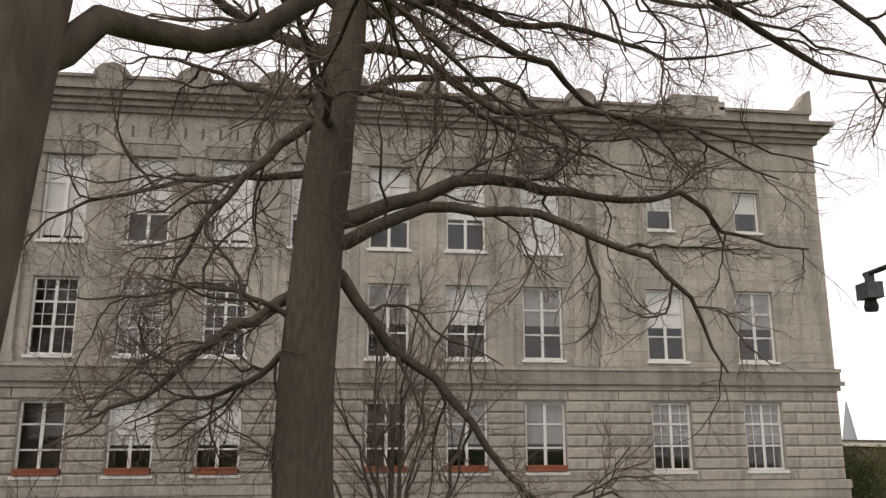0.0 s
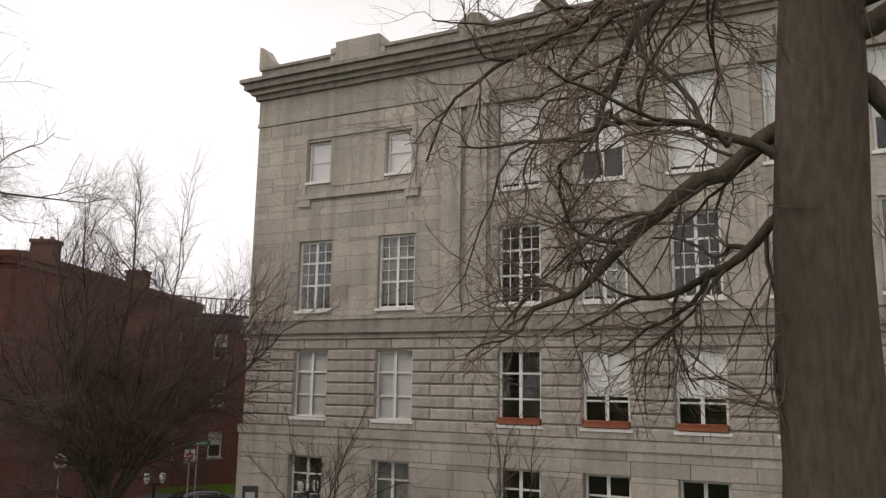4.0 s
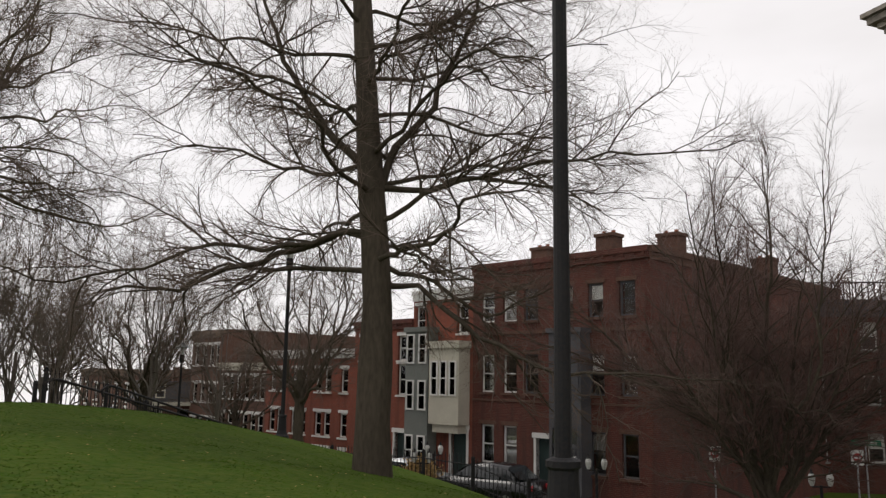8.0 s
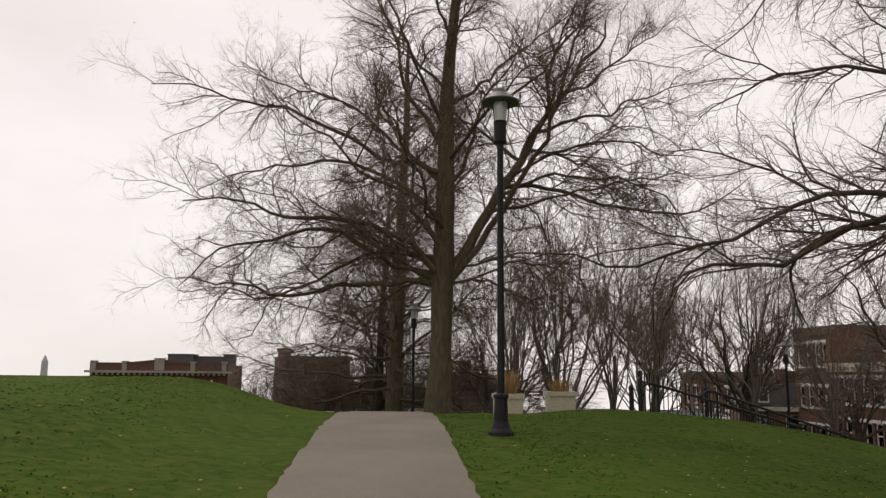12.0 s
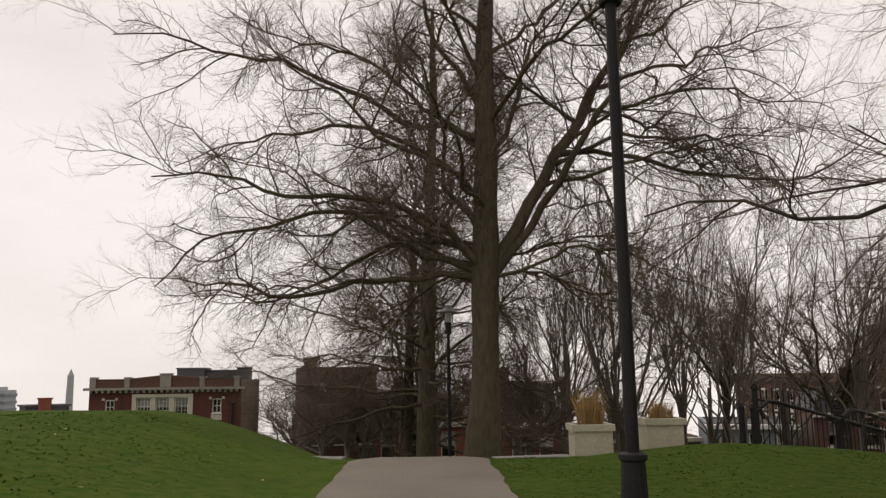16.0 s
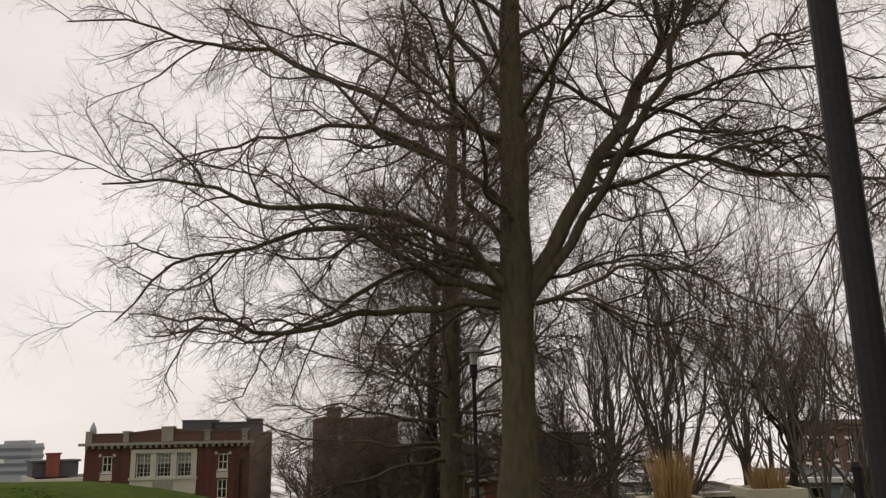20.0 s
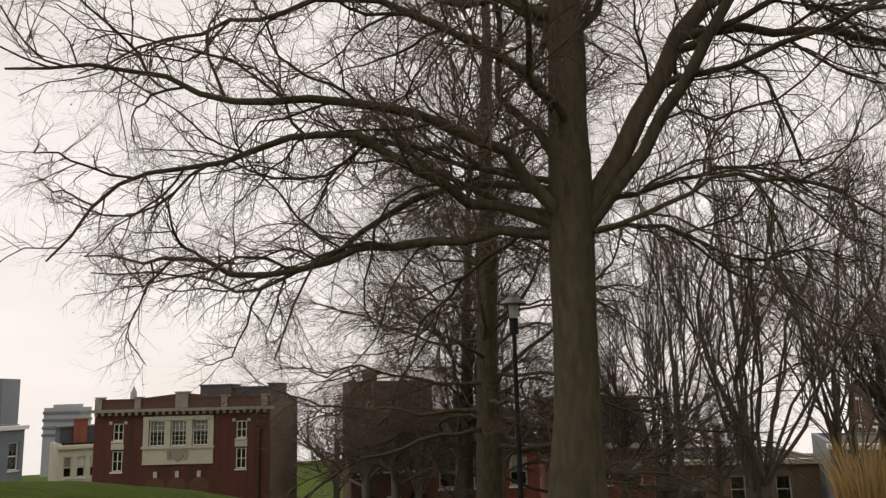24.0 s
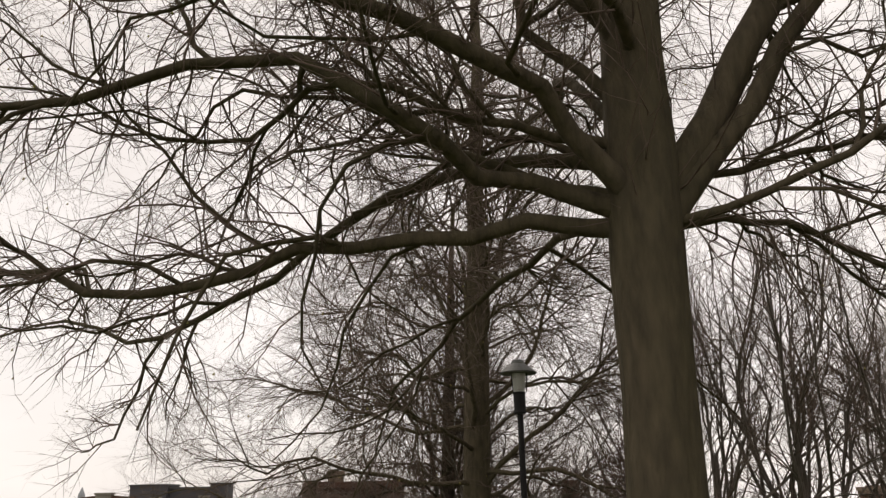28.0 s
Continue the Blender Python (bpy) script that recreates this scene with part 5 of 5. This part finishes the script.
MED = [lv(11, (0.12, 0.99), (22, 50), 2.3, 0.028, 7, 0.13, 0.03), lv(9, (0.1, 0.99), (22, 50), 1.1, 0.014, 5, 0.16, 0.025), lv(6, (0.1, 1.0), (22, 50), 0.6, 0.0125, 2, 0.2, 0.02)]
bare_tree(at_ground(14.4, 13.5), "bare street tree with upswept reddish twigs before the brick house", 41, (4.5, 0.2, 0.13, 0, 0.5), vase(3, 3.0, 24, 8.2, 0.08, 30, 76), [dict(MED[0], count=16, taper=0.25), dict(MED[1], count=11, taper=0.3), dict(MED[2], count=8)], twig="twig_red")
bare_tree(at_ground(5.2, 28.75), "bare street tree near the parked cars", 43, (4.0, 0.24, 0.14, 0, 1.0), vase(5, 2.6, 12, 6.5, 0.10, 25, 75), MED)
bare_tree(at_ground(-0.79, 37.39), "dark bare tree with crooked limbs behind the iron fence", 45, (5.0, 0.3, 0.16, 0, 2.0), vase(7, 3.2, 11, 7.0, 0.09, 25, 78, 10), MED)
bare_tree(at_ground(-4.94, 41.36), "slim bare tree beyond the planters", 47, (6.5, 0.2, 0.08, 0, 1.0), vase(11, 4.0, 12, 6.0, 0.08, 35, 80), MED)
bare_tree(at_ground(4.69, 46.31), "bare street tree down the hill", 48, (4.5, 0.22, 0.12, 0, 1.0), vase(13, 3.0, 11, 6.0, 0.09, 30, 78), MED)
FARM = [lv(7, (0.25, 0.99), (15, 40), 2.6, 0.02, 5, 0.12, 0.025), lv(7, (0.1, 0.99), (20, 48), 1.2, 0.014, 4, 0.16, 0.02), lv(6, (0.1, 1.0), (22, 55), 0.7, 0.011, 2, 0.2, 0.02)]
SMALL = [lv(8, (0.2, 0.99), (20, 50), 1.4, 0.014, 6, 0.2, 0.0), lv(6, (0.12, 0.99), (20, 50), 0.6, 0.008, 4, 0.22, 0.0), lv(4, (0.1, 1.0), (20, 55), 0.3, 0.006, 2, 0.2, 0.0)]
# many-stemmed small trees
STEM = [lv(10, (0.25, 0.99), (15, 40), 2.4, 0.022, 6, 0.1, 0.025), lv(8, (0.12, 0.99), (18, 45), 1.05, 0.012, 5, 0.14, 0.02), lv(6, (0.1, 1.0), (20, 48), 0.55, 0.0125, 2, 0.18, 0.02)]
bare_tree(at_ground(-8.12, 35.26), "many-stemmed bare tree fanning out beyond the planters", 51, (1.6, 0.45, 0.3, 0, 0), vase(19, 0.9, 18, 12.0, 0.085, 55, 87, 4), STEM, bark="bark_skylit")
bare_tree(at_ground(-3.85, 32.03), "many-stemmed bare shrub by the fence", 52, (1.0, 0.3, 0.2, 0, 0), vase(23, 0.6, 12, 10.0, 0.05, 50, 87, 2), STEM, bark="bark_skylit", twig="twig_skylit")
bare_tree(at_ground(17.15, -7.33), "many-stemmed bare tree close to the stone building", 53, (3.0, 0.18, 0.14, 0, 0), vase(29, 2.2, 11, 9.5, 0.085, 50, 85, 4), STEM)
bare_tree(at_ground(17.89, 8.53), "small bare tree on the pavement by the stone building", 54, (2.2, 0.08, 0.05, 0, 0), vase(31, 1.8, 9, 4.4, 0.035, 40, 80, -6), SMALL)
bare_tree(at_ground(17.44, 2.26), "small bare tree under the stone windows", 55, (2.2, 0.07, 0.05, 0, 0), vase(37, 1.8, 8, 4.0, 0.035, 40, 80, -6), SMALL)
for k, (x, y, hh) in enumerate(((-11.37, 39.66, 11.5), (-5.75, 44.97, 12.0), (-2.32, 42.59, 11.0), (-12.81, 44.37, 11.0), (3.04, 39.96, 9.0), (-9.98, 34.46, 8.0), (-16.26, 36.52, 8.5), (-0.28, 34.32, 8.0), (-6.06, 36.46, 10.0))):
    bare_tree(at_ground(x, y), "bare slender park tree on the far slope", 80 + k, (5.0, 0.12, 0.07, 0, 1.0), vase(70 + k, 2.6, 12, hh, 0.05, 45, 87), FARM, bark="bark_skylit", twig="twig_skylit", group="slope trees")
# thickets at the far side of the park
rt = random.Random(77)
FARL = [lv(9, (0.15, 0.98), (25, 55), 1.8, 0.03, 5, 0.14, 0.02), lv(9, (0.1, 0.98), (25, 55), 0.9, 0.014, 4, 0.18, 0.02), lv(5, (0.1, 1.0), (25, 60), 0.55, 0.010, 2, 0.2, 0.02)]
for k, (x, y) in enumerate(((-19.15, 41.59), (-23.55, 39.47), (-15.97, 47.0), (-24.83, 46.07), (-11.18, 47.87), (-28.33, 44.27), (-21.8, 38.9), (-18.3, 37.4), (-16.1, 41.5), (-12.6, 38.5))):
    bare_tree(at_ground(x, y), "bare brown tree at the far side of the park", 60 + k, (4.5, 0.2, 0.1, 0, 1.0), vase(40 + k, 2.4, 12, rt.uniform(4.0, 6.0), 0.07, 25, 84), FARL, bark="bark_skylit", twig="twig_red", group="far park trees")

# ------------------------------------------------------------------ park lamps
def park_lamp(x, y, label, plinth=0.0, size=1.0):
    p = thing("park_lamp", label, "lamp post", Matrix.Translation(at_ground(x, y, plinth)) @ Matrix.Scale(size, 4), "park lamps")
    if plinth:
        solid("footing", Geo().lathe([(0.3, -plinth - 0.2), (0.26, -0.04)], 14), M["concrete"], p)
    solid("base", Geo().lathe([(0.2, -0.05), (0.2, 0.04), (0.15, 0.1), (0.115, 0.2), (0.1, 0.54), (0.12, 0.56), (0.12, 0.6), (0.075, 0.62)], 14), M["iron"], p)
    solid("pole", Geo().lathe([(0.058, 0.6), (0.05, 4.62)], 12), M["iron"], p)
    c = solid("collar", Geo().lathe([(0.1, 4.6), (0.11, 4.63), (0.1, 4.66), (0.1, 4.92), (0.115, 4.95), (0.09, 4.97)], 14), M["iron"], p)
    solid("lantern", Geo().lathe([(0.095, 4.96), (0.12, 5.2), (0.12, 5.3)], 12), M["lamp_glass"], p, "frosted glass lantern")
    for k in range(3):
        a = k * 2.094
        solid("strut", Geo().rod((0.13 * math.cos(a), 0.13 * math.sin(a), 4.95), (0.16 * math.cos(a), 0.16 * math.sin(a), 5.32), 0.01), M["iron"], c)
    solid("shade", Geo().lathe([(0.31, 5.27), (0.32, 5.29), (0.2, 5.38), (0.12, 5.44), (0.1, 5.5), (0.02, 5.52)], 20), M["lamp_cap"], p, "weathered metal disc shade")
    return p


park_lamp(-3.85, 10.8, "black iron park lamp with disc shade by the path", 0.0, 0.86)
park_lamp(2.2, 2.3, "tall black iron park lamp on the slope", 0.18, 1.13)
park_lamp(2.95, 19.2, "black iron park lamp lower on the slope")
park_lamp(0.92, 34.3, "black iron park lamp by the fence")
park_lamp(-12.2, 28.1, "black iron park lamp behind the elm")

# ------------------------------------------------------------------ planters with dry grasses
def planter(x, y, turn, seed, tall):
    p = thing("planter", "square cast stone planter with dry ornamental grass", "planter", pose(x, y, ground(x, y) - 0.22, 0, 0, turn) @ Matrix.Scale(0.72, 4), "planters by the crest")
    g = Geo()
    for a, b in ((-0.39, -0.32), (0.32, 0.39)):
        g.box(a, b, -0.39, 0.39, 0, 0.82).box(-0.32, 0.32, a, b, 0, 0.82)
    g.box(-0.32, 0.32, -0.32, 0.32, 0, 0.1)
    solid("body", g, M["planter"], p)
    g = Geo()
    for a, b in ((-0.44, -0.31), (0.31, 0.44)):
        g.box(a, b, -0.44, 0.44, 0.82, 0.95).box(-0.31, 0.31, a, b, 0.82, 0.95)
    solid("rim", g, M["planter"], p)
    solid("soil", Geo().box(-0.32, 0.32, -0.32, 0.32, 0.7, 0.8), M["soil"], p)
    r, g = random.Random(seed), Geo()
    for _ in range(360):
        a, q = r.uniform(0, 6.28), r.uniform(0.0, 0.25)
        bx_, by_ = q * math.cos(a), q * math.sin(a)
        h, o = r.uniform(0.5, 1.0) * tall, r.uniform(0.02, 0.32) * tall
        a2, w = r.uniform(0, 6.28), 0.006
        mx, my = bx_ + o * 0.4 * math.cos(a), by_ + o * 0.4 * math.sin(a)
        tx, ty = bx_ + o * math.cos(a), by_ + o * math.sin(a)
        cx_, sx_ = w * math.cos(a2), w * math.sin(a2)
        g.add([(bx_ - cx_, by_ - sx_, 0.79), (bx_ + cx_, by_ + sx_, 0.79), (mx + cx_, my + sx_, 0.79 + h * 0.65), (mx - cx_, my - sx_, 0.79 + h * 0.65), (tx, ty, 0.79 + h)], [(0, 1, 2, 3), (3, 2, 4)])
    tagged(solid("dry_grass", g, M["straw"], p, "tuft of dry straw-coloured grass"), kind="stuff")
    return p


planter(-5.45, 16.9, 22, 1, 0.95)
planter(-4.55, 17.9, 22, 2, 0.6)
# low stone kerbs where the paths meet
for a, b in ((along(16.9, -1.3), along(16.8, -0.75)), (along(16.8, 1.25), along(17.0, 2.3))):
    x0, y0, x1, y1 = *a, *b
    L = math.hypot(x1 - x0, y1 - y0)
    tagged(solid("kerb", Geo().block(L, 0.18, 0.13, 0.02), M["concrete"], m=pose((x0 + x1) / 2, (y0 + y1) / 2, ground((x0 + x1) / 2, (y0 + y1) / 2) - 0.03, 0, 0, math.degrees(math.atan2(y1 - y0, x1 - x0)))), "low pale stone kerb at the path junction", "kerb", kind="structure")

# ------------------------------------------------------------------ iron fences
PICK = {}


def fence(points, tall, gap, label, rail=True, group=""):
    f = thing("iron_fence", label, "fence", None, group)
    tot = 0
    for (x0, y0), (x1, y1) in zip(points, points[1:]):
        L = math.hypot(x1 - x0, y1 - y0)
        n = max(1, int(L / gap))
        za, zb = ground(x0, y0), ground(x1, y1)
        for k in range(n):
            t = k / n
            x, y = x0 + (x1 - x0) * t, y0 + (y1 - y0) * t
            z = za + (zb - za) * t
            post = k == 0
            w = 0.05 if post else 0.011
            solid("post" if post else "picket", shared(PICK, (w, tall), lambda: Geo().box(-w, w, -w, w, -0.3, tall + (0.12 if w > 0.02 else 0)).lathe([(w, tall), (w * 1.7, tall + 0.05), (0.002, tall + 0.16)], 4).mesh("picket", M["iron"])), None, f, m=pose(x, y, z))
            tot += 1
        for h in ((0.18, tall - 0.15) if rail else ()):
            solid("rail", Geo().rod((x0, y0, za + h), (x1, y1, zb + h), 0.022, 5), M["iron"], f)
    return f


def line(points, step):
    """Points every step metres along a bent line."""
    out = []
    for (x0, y0), (x1, y1) in zip(points, points[1:]):
        n = max(1, round(math.hypot(x1 - x0, y1 - y0) / step))
        out += [(x0 + (x1 - x0) * k / n, y0 + (y1 - y0) * k / n) for k in range(n)]
    return out + [points[-1]]


fence(line([(-3.2, 21.24), (-1.7, 23.26), (0.62, 27.23), (3.77, 30.32)], 2.2), 1.25, 0.16, "black iron picket fence running down the slope", group="park fences")
fence(line([(3.77, 30.32), (8.48, 23.13), (12.47, 15.19)], 2.4), 0.95, 0.16, "low black iron fence at the foot of the slope", group="park fences")
for side in (0.0, 1.7):
    rail = thing("stair_handrail", "black iron handrail with curled end beside the steps", "handrail", None, "stair handrails")
    p0, p1 = Vector((-2.82 + side * 0.8, 20.89 + side * 0.3, 0)), Vector((0.76 + side * 0.8, 24.8 + side * 0.3, 0))
    za = ground(p0.x, p0.y)
    zb = ground(p1.x, p1.y)
    pts = [(p0.x - 0.25, p0.y - 0.3, za + 0.72), (p0.x - 0.3, p0.y - 0.36, za + 0.9), (p0.x - 0.15, p0.y - 0.18, za + 1.02), (p0.x, p0.y, za + 1.0), (p1.x, p1.y, zb + 0.95)]
    g = Geo()
    for a, b in zip(pts, pts[1:]):
        g.rod(a, b, 0.035, 7)
    solid("rail", g, M["iron"], rail)
    for t in (0.02, 0.35, 0.7, 0.98):
        q = p0.lerp(p1, t)
        solid("post", Geo().rod((q.x, q.y, ground(q.x, q.y) - 0.1), (q.x, q.y, za + 1.0 + (zb - za - 0.05) * t), 0.03, 6), M["iron"], rail)
for k in range(2):
    x, y = -3.48 + 0.22 * k, 21.68 + 0.05 * k
    tagged(solid("bollard", Geo().lathe([(0.06, -0.1), (0.06, 0.95), (0.075, 1.0), (0.04, 1.08)], 10), M["iron"], m=Matrix.Translation(at_ground(x, y))), "black iron gate post beside the steps", "post", "gate posts")

# ------------------------------------------------------------------ street lamps and signs
def street_lamp(x, y, globes=2):
    p = thing("street_lamp", "black street lamp with pale glass lanterns", "street lamp", pose(x, y, STREET, 0, 0, -25), "street lamps")
    solid("pole", Geo().lathe([(0.16, 0), (0.14, 0.5), (0.06, 0.65), (0.05, 2.8)], 10), M["iron"], p)
    solid("arm", Geo().rod((-0.28, 0, 2.75), (0.28, 0, 2.75), 0.025), M["iron"], p)
    for k in (-0.28, 0.28)[:globes]:
        l = solid("lantern", Geo().lathe([(0.05, 2.78), (0.1, 2.9), (0.115, 3.05), (0.07, 3.15)], 10, (k, 0, 0)), M["lamp_glass"], p, "pale glass lantern")
        solid("finial", Geo().lathe([(0.08, 3.15), (0.04, 3.2), (0.02, 3.3)], 8, (k, 0, 0)), M["iron"], l)
    return p


for x, y in ((9.35, 25.79), (10.94, 28.79), (14.74, 22.23), (19.34, 16.56), (20.53, 10.79)):
    street_lamp(x, y)


def sign(x, y, h, w, tall, mat, yaw, label, face):
    p = thing("street_sign", label, "sign", pose(x, y, STREET, 0, 0, yaw), "street signs")
    solid("post", Geo().rod((0, 0.03, 0), (0, 0.03, h + tall * 0.4), 0.03), M["chrome"], p)
    pl = solid("plate", Geo().box(-w / 2, w / 2, -0.012, 0, h - tall / 2, h + tall / 2), M[mat], p)
    if face == "bar":
        solid("disc", Geo().prism([(0.36 * w * math.cos(a * 0.3927), h + 0.36 * w * math.sin(a * 0.3927)) for a in range(16)], -0.018, -0.012), M["sign_red"], pl)
        solid("bar", Geo().box(-w * 0.26, w * 0.26, -0.024, -0.018, h - tall * 0.06, h + tall * 0.06), M["white"], pl)
    elif face == "lines":
        for k in range(2):
            solid("line", Geo().box(-w * 0.36, w * 0.36, -0.018, -0.012, h - tall * 0.16 + k * tall * 0.24, h - tall * 0.04 + k * tall * 0.24), M["white"], pl)
    elif face == "dark":
        solid("field", Geo().box(-w * 0.3, w * 0.3, -0.018, -0.012, h - tall * 0.3, h + tall * 0.2), M["white"], pl)
    return p


sign(18.3, 20.2, 3.45, 0.42, 0.52, "white", -20, "white street sign with red disc and bar", "bar")
sign(22.4, 17.9, 3.45, 0.42, 0.52, "white", -30, "white street sign with red disc and bar", "bar")
sign(22.6, 17.7, 3.95, 1.0, 0.2, "sign_green", -30, "green street name sign with pale bars", "lines")
sign(18.51, 11.57, 2.8, 0.5, 0.65, "slate", -60, "small dark framed notice sign on a post", "dark")
tl = thing("signal_camera", "dark grey boxed signal fitting hanging over the street", "traffic signal", pose(5.42, -14.05, 0, 0, 0, 80))
solid("arm", Geo().rod((0, 3.0, 4.75), (0, -0.2, 4.75), 0.04), M["iron"], tl)
solid("housing", Geo().box(-0.12, 0.12, -0.3, 0.1, 4.35, 4.6).box(-0.05, 0.05, -0.12, 0.0, 4.6, 4.75), M["slate"], tl)
solid("lens", Geo().lathe([(0.09, 4.15), (0.11, 4.22), (0.08, 4.36)], 10, (0, -0.1, 0)), M["iron"], tl)
solid("mast", Geo().lathe([(0.12, STREET + 0.5), (0.07, 4.9)], 10, (0, 3.0, 0)), M["iron"], tl)

# ------------------------------------------------------------------ parked cars
def car(x, y, yaw, paint, label):
    c = thing("parked_car", label, "car", pose(x, y, ground(x, y) + 0.04, 0, 0, yaw), "parked cars")
    low = [(-2.15, 0.32), (2.15, 0.32), (2.2, 0.55), (2.1, 0.78), (1.1, 0.93), (-1.55, 0.98), (-2.12, 0.92), (-2.2, 0.6)]
    bm = bmesh.new()
    for outline, wy, shrink in ((low, 0.86, 1.0), ([(1.15, 0.9), (0.45, 1.38), (-0.2, 1.47), (-1.1, 1.42), (-1.75, 0.95)], 0.76, 0.84)):
        a = [bm.verts.new((px, -wy, pz)) for px, pz in outline]
        b = [bm.verts.new((px, wy, pz)) for px, pz in outline]
        if shrink < 1:
            for v in a + b:
                if v.co.z > 1.1:
                    v.co.y *= shrink
        n = len(outline)
        bm.faces.new(a)
        bm.faces.new(b[::-1])
        for i in range(n):
            bm.faces.new((a[i], b[i], b[(i + 1) % n], a[(i + 1) % n]))
    bmesh.ops.recalc_face_normals(bm, faces=bm.faces)
    bmesh.ops.bevel(bm, geom=bm.edges[:], offset=0.06, segments=2, affect="EDGES")
    me = bpy.data.meshes.new("body")
    bm.to_mesh(me)
    bm.free()
    me.materials.append(M[paint])
    me.polygons.foreach_set("use_smooth", [True] * len(me.polygons))
    solid("body", me, None, c)
    solid("windscreen", Geo().add([(1.1, -0.62, 0.98), (1.1, 0.62, 0.98), (0.5, 0.55, 1.37), (0.5, -0.55, 1.37)], [(0, 1, 2, 3)]), M["car_glass"], c, m=pose(0.035, 0, 0.035))
    solid("rear_window", Geo().add([(-1.72, -0.6, 1.0), (-1.72, 0.6, 1.0), (-1.16, 0.55, 1.38), (-1.16, -0.55, 1.38)], [(3, 2, 1, 0)]), M["car_glass"], c, m=pose(-0.04, 0, 0.035))
    for s in (-1, 1):
        for x0, x1, t0, t1 in ((0.02, 0.95, 0.02, 0.42), (-1.0, -0.06, -0.95, -0.06), (-1.5, -1.1, -1.2, -1.05)):
            solid("side_window", Geo().add([(x0, s * 0.79, 1.0), (x1, s * 0.79, 1.0), (t1, s * 0.70, 1.36), (t0, s * 0.70, 1.36)], [(0, 1, 2, 3)]), M["car_glass"], c)
        for wx in (-1.35, 1.4):
            wh = solid("wheel", Geo().rod((wx, s * 0.66, 0.32), (wx, s * 0.88, 0.32), 0.32, 18), M["rubber"], c)
            solid("rim", Geo().rod((wx, s * 0.87, 0.32), (wx, s * 0.895, 0.32), 0.2, 12), M["chrome"], wh)
        solid("headlight", Geo().box(2.08, 2.2, s * 0.5 - 0.16, s * 0.5 + 0.16, 0.6, 0.74), M["lamp_glass"], c, "clear headlight")
        solid("tail_light", Geo().box(-2.22, -2.1, s * 0.6 - 0.15, s * 0.6 + 0.15, 0.7, 0.86), M["sign_red"], c, "red tail light")
    solid("bumper", Geo().box(2.12, 2.26, -0.8, 0.8, 0.34, 0.5), M["car_black"], c)
    return c


for s, l, paint, lab in ((17.6, 21.2, "car_black", "black parked car by the kerb"), (22.6, 21.3, "car_silver", "silver parked car by the kerb"), (27.8, 21.2, "car_silver", "silver grey parked car by the kerb"),
                         (33.4, 21.3, "car_white", "white parked car by the kerb"), (12.0, 21.4, "car_white", "white parked car by the kerb")):
    x, y = along(s, l)
    car(x, y, 120, M and paint, lab)
car(20.84, 18.2, 150, "car_black", "black car parked at the corner")
car(25.97, 20.98, 150, "car_black", "black car parked on the side street")
car(23.93, 15.72, 148, "car_silver", "silver car parked on the side street")

# ------------------------------------------------------------------ shrubs near the street
def tuft_bush(x, y, r, h, mat, label, n=900, seed=1):
    b = thing("shrub", label, "shrub", Matrix.Translation(at_ground(x, y)))
    rr = np.random.RandomState(seed)
    a, e = rr.uniform(0, 6.283, n), rr.uniform(0.1, 1.5, n)
    q = rr.uniform(0.55, 1.05, n) ** 0.5
    tip = np.stack([r * q * np.cos(a) * np.cos(e), r * q * np.sin(a) * np.cos(e), h * q * np.sin(e)], 1)
    foot = tip * 0.15
    P = np.stack([foot, foot * 0.4 + tip * 0.6 + rr.randn(n, 3) * 0.05, tip], 1)
    tagged(solid("stems", array_mesh("stems", [tubes(P, np.repeat(np.array([[0.012, 0.009, 0.004]]), n, 0), 3)], M[mat], False), None, b), kind="stuff")
    lf = tip[rr.randint(0, n, n * 3)] + rr.randn(n * 3, 3) * 0.12
    s = 0.045
    v = (lf[:, None] + rr.randn(n * 3, 3, 3) * s).reshape(-1, 3)
    tagged(solid("leaves", array_mesh("leaves", [(v, np.arange(len(v)).reshape(-1, 3))], M[mat], False), None, b), kind="stuff")
    return b


tuft_bush(9.46, 26.32, 0.9, 1.2, "straw", "dry straw-coloured garden shrub by the street", seed=3)
for k, (x, y, r, h) in enumerate(((31.6, -31.02, 2.8, 5.6), (35.28, -33.26, 3.0, 5.3), (33.04, -28.23, 2.4, 5.0), (39.51, -38.66, 3.5, 5.4))):
    tuft_bush(x, y, r, h, "olive", "olive green early spring shrub beside the stone building", 1900, 20 + k)
